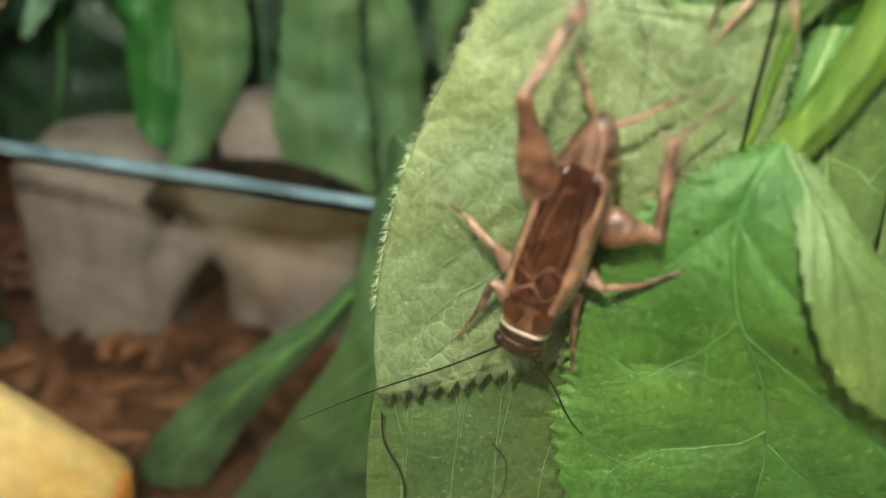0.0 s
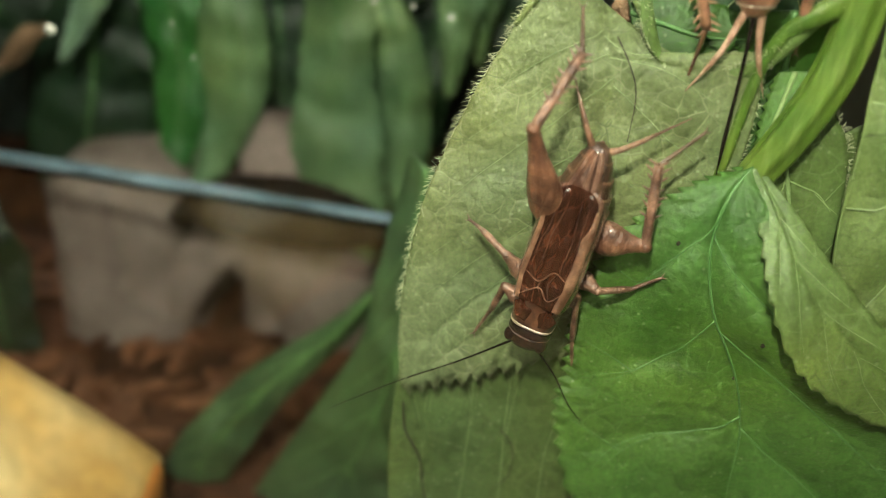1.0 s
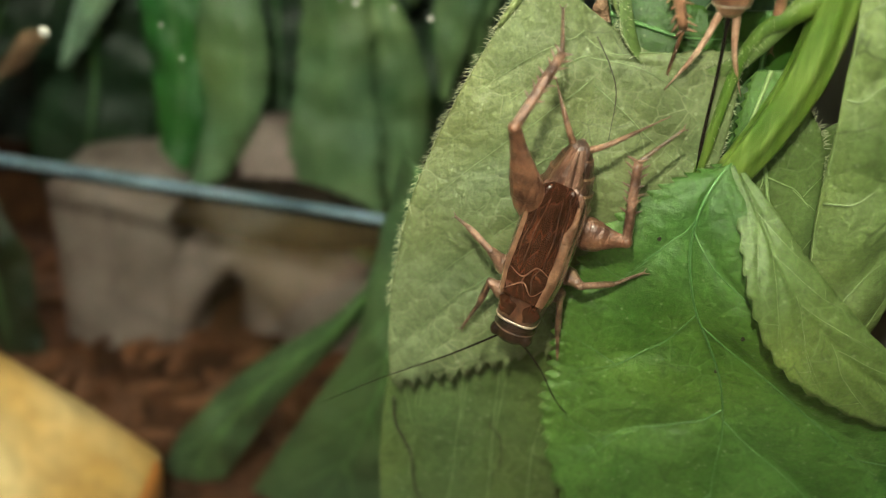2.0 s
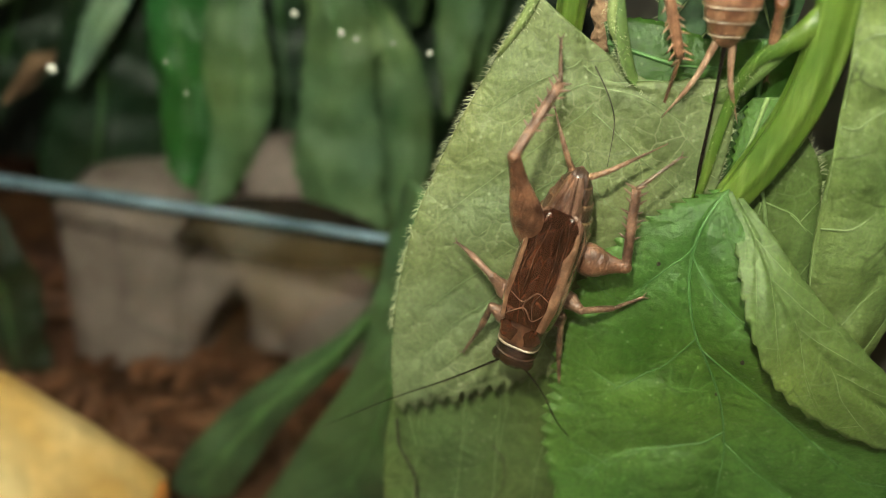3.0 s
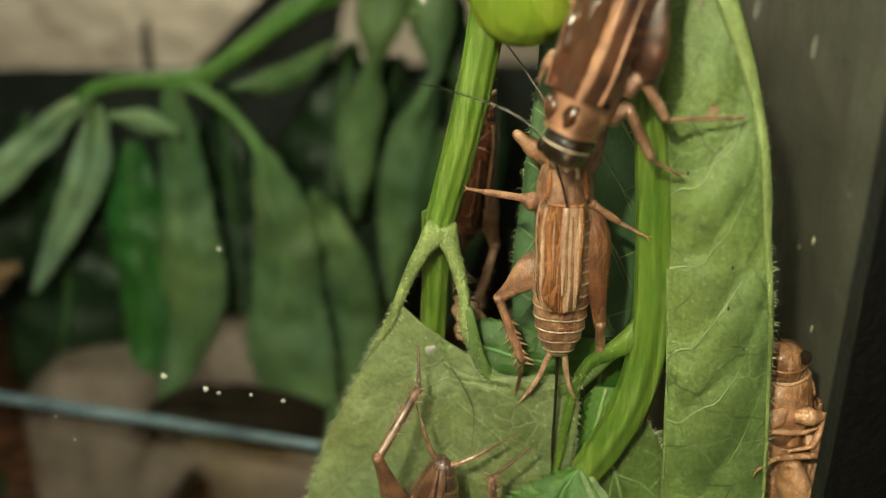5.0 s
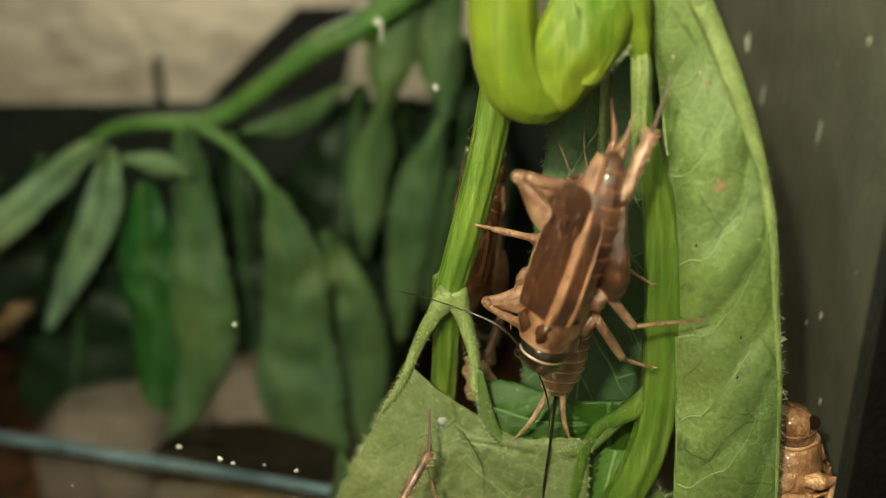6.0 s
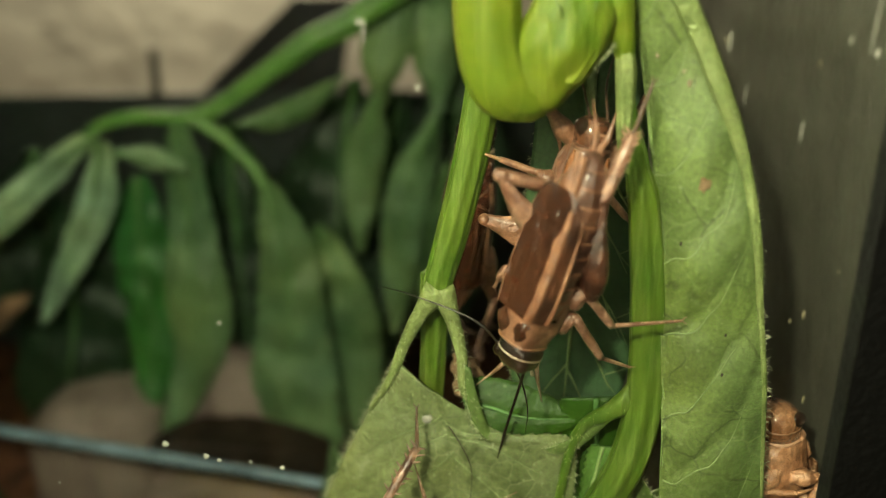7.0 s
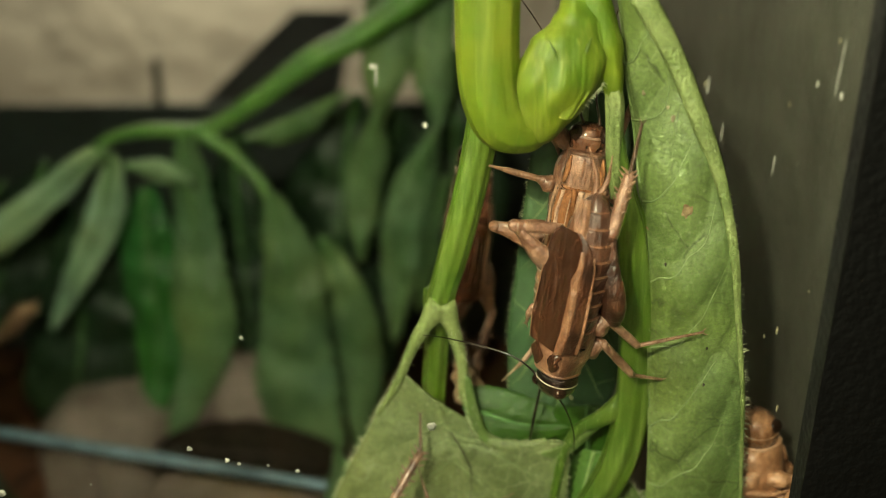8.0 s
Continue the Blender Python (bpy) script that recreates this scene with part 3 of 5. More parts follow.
under2 = Blade([(28.5, 10.6, 78), (30, 10.2, 70), (33, 9.6, 62), (38, 9, 50), (43, 8.5, 36)],
               [(35.0, 10.2, 82), (37.5, 9.6, 74), (41, 9, 64), (45, 8.5, 50), (46, 8.5, 36)], 0.2, 0.5, (0.1, 0.2), 30, 0.25, 5, 0.25, 0.4, 19, 70, 22)
leaf(stout, under2, YELLOWISH, VEIN, "yellowish green leaf in shade", 0.3, 0.12)
long_leaf = Blade([(26.2, 8.2, 130.5), (27.4, 8.6, 124), (28.6, 8.6, 117.7), (30.2, 7.0, 108), (30.8, 6.6, 100), (31.6, 6.3, 90), (32.0, 6.0, 82), (32.8, 5.7, 69), (35.5, 5.4, 57)],
                  [(28.0, 6.4, 130.5), (31.3, 6.2, 124.9), (34.7, 5.6, 117.8), (37.0, 5.1, 110.5), (38.5, 5.0, 102), (39.6, 5.0, 95), (41.0, 5, 82.5), (41.0, 5, 70), (37.5, 5.2, 56.5)],
                  0.5, 0.03, (0, 0.06), 60, 0.46, 10, -0.13, 0.85, 23, 150, 44, bend=2.2)
leaf(stout, long_leaf, PUCKERED, VEINDIM, "long curved leaf showing its veined pale underside", 0.0, 0.1, ((1.0, 0.0, 0.8, 260, 0.6),), sunk=0.14, branch=False)
part("leaf_margin", Shape().tube([long_leaf.at(u, 0.985, 0.15) for u in np.linspace(0.0, 0.9, 14)], (0.95, 0.8, 0.42, 0.25, 0.18, 0.14), 50, 8, 0.5, (0, -1, 0)), PETIOLE, stout, "thick pale rolled leaf margin")
dark_leaf = Blade([(23.6, 12, 90), (23.9, 11.8, 84), (24.2, 11.3, 78), (25.4, 10.8, 73)],
                  [(30, 11.4, 90.5), (30.2, 11, 84), (28.6, 10.6, 78), (26, 10.6, 73)], 0.3, 0.5, (0.3, 0.3), 14, 0.2, 4, 0.25, 0.3, 29, 60, 18)
leaf(stout, dark_leaf, DEEPSHADED, VEINDARK, "small dark green shaded leaf", 0.3, 0.1)
side_leaf = Blade([(26.4, 10.8, 85.5), (25.8, 10.4, 82), (25.6, 9.8, 78.6)], [(28.6, 9.6, 86), (27.6, 9.4, 82), (26, 9.2, 78.6)], 0.2, 0.5, (0.35, 0), 9, 0.1, 3, 0.2, 0.2, 31, 40, 12)
leaf(stout, side_leaf, UPPER, VEIN, "small dark green toothed leaf", 0.2, 0)
inner_leaf = Blade([(21.4, 18, 124), (20.8, 18, 112), (20.0, 18, 104), (19.2, 18, 94), (19.6, 16.5, 86)],
                   [(30, 15, 124), (30.6, 14.5, 112), (30.8, 14, 104), (30.5, 14, 94), (29, 14, 86)], 0.3, 0.5, (0, 0), 20, 0.3, 6, 0.25, 0.5, 37, 70, 22)
# the dull low-leaf green stands in for shade on this pale leaf
leaf(stout, inner_leaf, LOWLEAF, VEINDIM, "pale green leaf behind the crickets, its shade put into a dull colour", 0.5, 0.14, ((0.0, 0.1, 0.9, 90, 0.5),))
shiny_leaf = Blade([(14.0, 14.5, 90.6), (17.2, 14.0, 91.0), (21, 13.2, 90.2), (25.2, 12.2, 88.5)],
                   [(14.6, 12.6, 87.5), (17.2, 12.0, 85.6), (20, 11.6, 85), (25, 11.6, 87.0)], 0.3, 0.5, (0.2, 0.1), 12, 0.1, 3, 0.2, 0.2, 41, 50, 16)
leaf(stout, shiny_leaf, DEEPSHADED, VEINDARK, "small glossy deep green leaf, darkened in colour for its shade", 0.25, 0)
def place_on(blade, x, z):
    """The place of a blade that lies at x and z."""
    return min((blade.at(u, v) for u in np.linspace(0.02, 0.95, 120) for v in np.linspace(0.02, 0.98, 60)), key=lambda g: (g[0] - x) ** 2 + (g[2] - z) ** 2)


for x, z, r, tone in ((33.0, 112.8, 0.62, SPOT), (31.3, 120.6, 0.22, CHAFF), (30.9, 121.5, 0.16, CHAFF), (29.0, 122.4, 0.2, CHAFF), (31.7, 107.6, 0.12, SPLINTER), (35.8, 100.2, 0.12, SPLINTER), (35.8, 96.4, 0.14, SPLINTER)):
    p = place_on(long_leaf, x, z)
    sh = Shape().ball((0, 0, 0), (r * 0.85, 0.05, r * 1.25), 16)
    sh.v = [(p[0] + a * (1 + 0.9 * noise.noise((a * 2.2, c * 2.2, x))), p[1] - 0.02 + b, p[2] + c * (1 + 0.9 * noise.noise((a * 2.2 + 4, c * 2.2, x)))) for a, b, c in sh.v]
    part("leaf_spot", sh, tone, stout, "brown withered spot on the leaf" if tone is SPOT else "")
# the lime-green knee where the stalk is folded over
knee = tagged(new("bent_stalk"), "lime-green juicy stalk folded into a tight bend", "plant")
part("stem", Shape().tube([(15.7, 7.2, 160), (15.8, 7.1, 145), (15.9, 7.0, 134), (15.9, 6.9, 127), (16.2, 6.8, 123.0), (17.2, 6.8, 120.5), (19.0, 7.1, 119.8), (20.6, 7.6, 121.0)],
                          (2.6, 2.6, 2.6, 2.55, 2.5, 2.45, 2.2, 1.6), 110, 60, 0.9, (0, -1, 0), 11, 0.02), KNOT, knee)
joint = [(17.9, 7.1, 120.0), (19.6, 7.0, 121.0), (21.1, 6.8, 123.2), (22.4, 7.1, 125.4), (23.3, 7.7, 127.8), (23.5, 8.2, 130), (23.6, 8.7, 134), (23.6, 9.2, 142)]
body = Shape().tube(joint, (2.1, 2.85, 3.3, 3.35, 2.35, 1.65, 1.45, 1.4), 90, 72, 0.7, (0, -1, 0), 9, 0.012)
body.v = [(x + 0.16 * noise.noise((x * 0.5, y * 0.5, z * 0.4)), y + 0.3 * noise.noise((x * 0.55, 3, z * 0.45)), z) for x, y, z in body.v]
part("swelling", body, KNOT, knee, "swollen yellowish green joint in the bend")
web = Blade([(22.2, 6.0, 128.2), (22.4, 5.3, 126.0), (22.4, 5.0, 124.0), (22.1, 5.0, 122.4), (21.6, 5.2, 121.0)],
            [(26.2, 7.6, 128.2), (26.3, 7.3, 126.0), (25.3, 6.6, 123.7), (24.2, 6.0, 122.5), (22.8, 5.8, 121.0)], 0.5, 0.5, (0, 0.3), 24, 0.1, 4, 0.2, 0.3, 43, 90, 26)
leaf(knee, web, KNOT, VEIN, "thin yellowish green web with a ragged hairy edge", 0, 0, ((1.0, 0.45, 0.98, 150, 0.4),))
part("side_branch", Shape().tube([(23.7, 8.6, 132), (24.5, 7.9, 129.0), (25.4, 7.3, 126.4), (26.0, 7.1, 124.2), (26.4, 7.2, 122.4), (26.6, 7.4, 120.6)], (1.3, 1.5, 1.4, 1.0, 0.72, 0.5), 50, 24, 0.8, (0, -1, 0), 6, 0.06), KNOT, knee, "lime-green side branch leaving the joint")
part("strand", Shape().tube([(26.1, 7.0, 124.2), (26.5, 7.1, 121.6), (26.7, 7.3, 118.6), (26.9, 7.5, 116), (27.6, 7.9, 113.4)], (0.45, 0.74, 0.66, 0.6, 0.7), 50, 24, 0.8, (0, -1, 0), 6, 0.12), PETIOLE, knee, "pale ribbed strand under the side branch")
part("leaf_scar", Shape().tube([(20.6, 5.2, 127.0), (21.0, 4.85, 126.3), (21.2, 4.75, 125.6)], (0.1, 0.16, 0.05), 8, 7, 0.5), STEM, knee)
part("leaf_scar", Shape().tube([(24.0, 5.6, 127.2), (23.6, 5.2, 126.4), (23.4, 5.1, 125.8)], (0.08, 0.18, 0.05), 8, 7, 0.5), STEM, knee)

# the plant in the background
far = tagged(new("hanging_branch"), "leafy green branch hanging far back in the tank", "plant")
part("stem", Shape().tube([(18, 98, 130), (-1.8, 100, 116.6), (-10.6, 100, 112.5), (-20.9, 100, 105.6), (-29, 100, 100.4), (-34.8, 100, 98.6), (-44.7, 100, 98.6), (-52.7, 100, 96.6), (-59, 101, 91)], (2.6, 2.6, 2.4, 2.0, 1.7, 1.6, 1.4, 1.2, 0.7), 60, 12), FARSTEM, far)
part("stem", Shape().tube([(-34.5, 99.5, 98.5), (-28.3, 99, 94.4), (-23.2, 98, 88.9), (-20.7, 97, 84.5)], (1.4, 1.3, 1.3, 1.2), 24, 10), FARSTEM, far)


def far_leaf(points, widths, mat, side=(1, 0, 0), droop=0.25, teeth=0.6, seed=0, parent=far, vein=True):
    left, right = from_mid(points, widths, side, droop)
    b = Blade(left, right, 1.6, 0.5, (teeth, teeth), 14, 0.5, 6, 0.25, 2.2, seed, 50, 14)
    leaf(parent, b, mat, VEINDARK, "", 0.55 if vein else 0, 0)


far_leaf([(-20.6, 97, 86), (-18.0, 97, 70.7), (-18.4, 96, 54), (-17.6, 94, 37), (-11.5, 92, 20)], (0.9, 4.2, 6.4, 7.0, 9.0, 7.0, 0.8), FARLEAF, seed=2, teeth=0.9)
far_leaf([(-37.6, 100, 98), (-37.3, 100, 81), (-37.6, 99, 63), (-38.4, 98, 48), (-49.0, 97, 25)], (0.8, 3.8, 4.6, 6.2, 6.2, 4.0, 0.6), FARLEAF, seed=3)
far_leaf([(-47.7, 104, 86), (-49.4, 104, 71), (-49.0, 103, 51), (-53.0, 102, 27)], (1, 5.5, 6.5, 5, 0.8), BRIGHTFAR, seed=12)
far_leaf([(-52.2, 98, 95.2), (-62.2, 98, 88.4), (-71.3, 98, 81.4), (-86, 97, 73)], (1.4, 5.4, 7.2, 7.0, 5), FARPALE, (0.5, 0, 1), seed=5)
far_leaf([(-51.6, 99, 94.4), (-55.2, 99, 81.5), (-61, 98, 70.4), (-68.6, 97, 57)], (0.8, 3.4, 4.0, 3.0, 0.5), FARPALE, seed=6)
far_leaf([(-12.5, 102, 76), (-7.3, 102, 62), (-5.5, 101, 45.5), (-5.8, 99, 23)], (0.6, 4.0, 5.2, 4.6, 0.8), FARLEAF, seed=7)
far_leaf([(0.8, 101, 102.4), (-2.5, 101, 87.5), (-3.8, 101, 70)], (0.6, 3.7, 3.2, 0.5), FARLEAF, seed=8)
far_leaf([(11.9, 98, 99), (7.3, 98, 87), (4.6, 98, 71), (3, 98, 53)], (0.6, 3.6, 4.6, 3.4, 0.6), FARLEAF, seed=9)
far_leaf([(14.1, 103, 88), (10.5, 103, 74), (8.5, 103, 58)], (0.5, 2.6, 0.6), FARLEAF, seed=10)
far_leaf([(-25.8, 99, 97), (-17.9, 98, 98.6), (-11.2, 99, 101), (-5, 100, 106)], (0.5, 2.6, 3.0, 0.6), FARLEAF, (0.3, 0, 1), seed=11)
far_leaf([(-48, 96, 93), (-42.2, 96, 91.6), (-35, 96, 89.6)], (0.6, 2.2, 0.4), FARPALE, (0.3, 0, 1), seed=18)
far_leaf([(4.5, 104, 132), (3.3, 103, 116), (0.7, 103, 99)], (2, 5.0, 4.6, 1), FARLEAF, seed=25)
far_leaf([(13, 105, 132), (11.4, 104, 115), (12.6, 103, 98)], (2, 4.4, 4.2, 1), FARLEAF, seed=26)
# near-black backing leaves put the shaded gaps of the branch into colour
far_leaf([(-4, 109, 104), (-8, 108, 84), (-9, 107, 58)], (1, 7, 6, 1), FARSHADED, seed=27)
far_leaf([(-56, 108, 90), (-64, 106, 66), (-69, 104, 42), (-74, 102, 18)], (1, 8, 12, 12, 1), FARSHADED, seed=4)
far_leaf([(-86, 84, 46), (-83, 83, 24), (-81, 82, 3)], (2, 7, 5), FARSHADED, seed=22)
far_leaf([(-30, 110, 96), (-31, 110, 74), (-30, 109, 40)], (1.5, 9, 2), FARSHADED, seed=13)
far_leaf([(-70, 112, 90), (-82, 111, 70), (-96, 110, 40)], (2, 12, 2), FARSHADED, seed=14)
far_leaf([(-8, 113, 100), (-14, 113, 76), (-16, 112, 40)], (2, 9, 2), FARSHADED, seed=15)
far_leaf([(4, 115, 100), (1, 115, 76), (-1, 112, 36)], (2, 11, 2), FARSHADED, seed=16)
far_leaf([(16, 113, 112), (16, 113, 80), (14, 112, 40)], (2, 11, 2), FARSHADED, seed=17)
far_leaf([(-82, 116, 84), (-96, 116, 66), (-116, 116, 46)], (2, 12, 2), FARSHADED, (0.5, 0, 1), seed=19)
far_leaf([(-84, 92, 68), (-98, 92, 52), (-112, 90, 30)], (2, 9, 2), FARSHADED, (0.7, 0, 0.7), seed=20)

lower = tagged(new("fallen_leaf_pair"), "two broad dull green leaves drooping to the tank floor", "plant")
bl = Blade([(-7, 47, 44), (-13.6, 49, 35), (-26.9, 50, 24.5), (-38.6, 50.5, 11.6), (-44, 51, 1.5)], [(-6.5, 46, 40), (-11.9, 48, 32), (-21.7, 48.5, 20), (-29.8, 49, 7), (-33, 49, 1.5)], 1.6, 0.5, (0.2, 0.2), 20, 0.4, 6, 0.25, 1.2, 51, 60, 18)
leaf(lower, bl, LOWLEAF, VEINDARK, "", 0.5, 0.2, branch=False)
bl = Blade([(-3, 44, 64), (-7.4, 45, 47), (-9.9, 45, 34), (-18.7, 45.5, 18), (-28, 46, 1.5)], [(2, 40, 62), (2, 40, 47), (2, 40, 35), (1, 40, 18), (-4, 42, 1.5)], 1.5, 0.5, (0.2, 0.2), 20, 0.4, 6, 0.25, 1.2, 53, 60, 18)
leaf(lower, bl, LOWLEAF, VEINDARK, "", 0.5, 0.2, branch=False)

# ---- things on the tank floor ----
def cup(cx, cy, r0, r1, h, seed):
    """An upturned egg cup: a rounded cone of pressed pulp."""
    s = Shape()
    rows = []
    for f, k in ((1.0, 0.0), (0.98, 0.06), (0.9, 0.3), (0.8, 0.6), (0.7, 0.85), (0.56, 0.97), (0.3, 1.0), (0.02, 1.0)):
        ring = []
        for a in np.linspace(0, 2 * math.pi, 28, endpoint=False):
            q = (abs(math.cos(a)) ** 3 + abs(math.sin(a)) ** 3) ** (-1 / 3)
            r = (r1 + (r0 - r1) * (f - 0.02)) * q * (1 + 0.03 * noise.noise((math.cos(a) * 2 + seed, math.sin(a) * 2, k * 3)))
            if f < 0.6:
                r = r0 * f * q
            ring.append((cx + r * math.cos(a), cy + r * math.sin(a), h * k))
        rows.append(ring)
    s.grid(rows, True)
    return s


carton = tagged(new("egg_carton"), "piece of greyish brown egg carton lying upside down", "egg carton")
part("cup", cup(-62, 103, 15, 11, 39.5, 1), PULP, carton)
part("cup", cup(-30.5, 104, 9.5, 5, 46, 2), PULP, carton)
arch = Shape()
rows, inner = [], []
for y in np.linspace(89, 118, 10):
    ring, ring2 = [], []
    for k, a in enumerate(np.linspace(0, math.pi, 41)):
        wob = 1 + 0.04 * noise.noise((a * 2, y * 0.05, 3))
        hgt = 27 * math.sin(a) ** 0.35 * wob * (0.95 + 0.1 * math.cos(a))
        ring.append((-31 - 21 * math.cos(a), y + 0.12 * hgt, max(hgt, 0)))
        tri = max(0.0, 1 - abs(k / 40 - 0.47) / 0.46)
        ring2.append((-38.5 - 10.5 * math.cos(a) * (1 if y < 110 else 0.6), y + 0.1 * 19 * tri, (19 if y < 110 else 12) * tri + 0.1))
    rows.append(ring)
    inner.append(ring2)
o1, na, nb = arch.grid(rows)
o2, _, _ = arch.grid(inner)
for k in range(nb - 1):
    arch.f.append((o1 + k, o1 + k + 1, o2 + k + 1, o2 + k))
part("ridge", arch, PULP, carton)

shelf = tagged(new("glass_partition"), "low clear glass partition with a polished bluish edge", "glass pane")
s = Shape()
a, b = np.array([-108, 82.3, 0]), np.array([4, 51.3, 0])
t = unit(np.array([b[1] - a[1], a[0] - b[0], 0]))
deep = np.array([0, 0, -2.6])
s.v = [tuple(p) for p in (a - t + deep, b - t + deep, b + t + deep, a + t + deep, a - t + [0, 0, 47.6], b - t + [0, 0, 47.6], b + t + [0, 0, 47.6], a + t + [0, 0, 47.6])]
s.f = [(0, 1, 2, 3), (4, 7, 6, 5), (0, 4, 5, 1), (1, 5, 6, 2), (2, 6, 7, 3), (3, 7, 4, 0)]
gp = part("glass_sheet", s, GLASS, shelf, smooth=False)
gp.visible_shadow = False
part("edge", Shape().tube([a + [0, 0, 48.8], (a + b) / 2 + [0, 0, 48.8], b + [0, 0, 48.8]], (1.25, 1.1, 0.8), 12, 12), BLUEGLASS, shelf, "polished bluish glass edge")

fruit = tagged(new("fruit_wedge"), "yellow wedge of fruit with orange rind", "fruit")
fs = Shape()
rows = []
for k, y in enumerate(np.linspace(4, 42, 12)):
    rows.append([(-82, y, 2), (-82, y, 30 + 3 * math.sin(y * 0.2)), (-74, y, 34), (-61 - 0.08 * (y - 42), y, 31.5 + 0.6 * math.sin(y * 0.5)), (-50, y, 22 + 0.8 * math.sin(y * 0.35)), (-41.5, y, 14.6), (-40.5, y, 12.4), (-42.0, y, 2)])
rows = [[(x, 3, 12) for x, _, _ in rows[0]]] + rows + [[(x * 0.98 - 1, 43.5, 0.6 * z + 4) for x, _, z in rows[-1]]]
fs.grid(rows, True)
part("flesh", fs, FLESH, fruit, "moist yellow flesh")
rs = Shape()
rs.grid([[(-41.4, y, 13.6), (-39.9, y, 12.2), (-41.0, y, 0.6), (-43.6, y, 0.6)] for y in np.linspace(5, 41, 10)], True)
part("rind", rs, RIND, fruit, "orange rind")

rnd = random.Random(5)
for k in range(110):
    cx, cy = (rnd.uniform(-110, 10), rnd.uniform(50, 130)) if k < 60 else (rnd.uniform(-92, -28), rnd.uniform(56, 88))
    r = rnd.uniform(1.5, 5)
    a = rnd.uniform(0, 3.1)
    d = np.array([math.cos(a), math.sin(a), rnd.uniform(-0.2, 0.3)])
    sh = Shape().tube([np.array([cx, cy, 1.5]) - d * r * 1.5, (cx, cy, 2.2), np.array([cx, cy, 1.5]) + d * r * 1.6], (r * 0.35, r * 0.5, r * 0.3), 7, 7, 0.4)
    tagged(part("bark_chip", sh, CHIP if k % 3 else BARK), "reddish brown chip of bark on the tank floor", "bark", "bark chips on the tank floor")
dry = tagged(new("dry_leaf"), "withered brown leaf among the branch leaves", "leaf")
dl, dr = from_mid([(-69, 94, 64), (-74, 93, 61), (-79, 92, 56)], (0.8, 3.0, 1), (0.1, 0, 1), 0.2)
leaf(dry, Blade(dl, dr, 2, 0.5, (0.3, 0.3), 12, 0.3, 5, 0.25, 2, 61, 40, 12), DRYLEAF, DRYLEAF, "", 0.5, 0, name="blade")

# sheet added over the carton, its near-black colour stands for the shade there
withered = tagged(new("dark_gap_sheet"), "near-black sheet for the shaded gap above the egg carton", "leaf")
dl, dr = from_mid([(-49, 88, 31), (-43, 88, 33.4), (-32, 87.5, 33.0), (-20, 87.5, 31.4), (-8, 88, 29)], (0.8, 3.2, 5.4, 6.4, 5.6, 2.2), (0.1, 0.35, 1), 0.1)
leaf(withered, Blade(dl, dr, 1.2, 0.5, (0.4, 0.4), 14, 0.4, 6, 0.25, 1.6, 67, 50, 14), GAPBLACK, SPLINTER, "", 0.4, 0, name="blade")

for pts, r in (([(12.9, 10.6, 87.9), (14.2, 10.3, 85.6), (15.0, 10.2, 83.2), (14.9, 10.2, 79.2)], 0.055), ([(-3.2, 12.0, 49.7), (-2.9, 12.0, 46), (-1.3, 12.0, 42.1), (-0.7, 12.0, 37.1), (0.5, 12.0, 34.4)], 0.10), ([(6.9, 11.3, 46.9), (8.2, 11.2, 44.9), (8.3, 11.2, 41.2), (7.1, 11.3, 38.9)], 0.05)):
    tagged(part("dry_filament", Shape().tube(pts, (r, r, r * 0.5), 30, 6), SPLINTER), "thin dark dry thread lying on the leaf", "plant debris")
for x, y, z, r in ((19.8, 5.2, 71.5, 0.2), (27.5, 1.4, 64.0, 0.22), (26.3, 1.9, 59.0, 0.16), (31.6, 1.2, 61.2, 0.14)):
    p = min((top_leaf.at(u, v) for u in np.linspace(0.02, 0.9, 120) for v in np.linspace(0.02, 0.98, 60)), key=lambda g: (g[0] - x) ** 2 + (g[2] - z) ** 2)
    part("bite_hole", Shape().ball((p[0], p[1] - 0.02, p[2]), (r, 0.06, r * 1.2), 10), SPLINTER, stout, "tiny dark hole in the leaf")

husk = Shape().tube([(13.6, 17.0, 92.4), (14.6, 16.4, 90.6), (15.4, 16.2, 88.6), (16.0, 16.4, 87.0)], (0.5, 1.5, 1.8, 0.7), 24, 14, 0.5, (0, -1, 0))
husk.v = [(x + 0.5 * noise.noise((x, y, z)), y + 0.4 * noise.noise((x, 4, z)), z + 0.5 * noise.noise((x, 8, z))) for x, y, z in husk.v]
tagged(part("dry_husk", husk, DRYLEAF), "crumpled reddish brown dry husk behind the stalk fork", "plant debris")

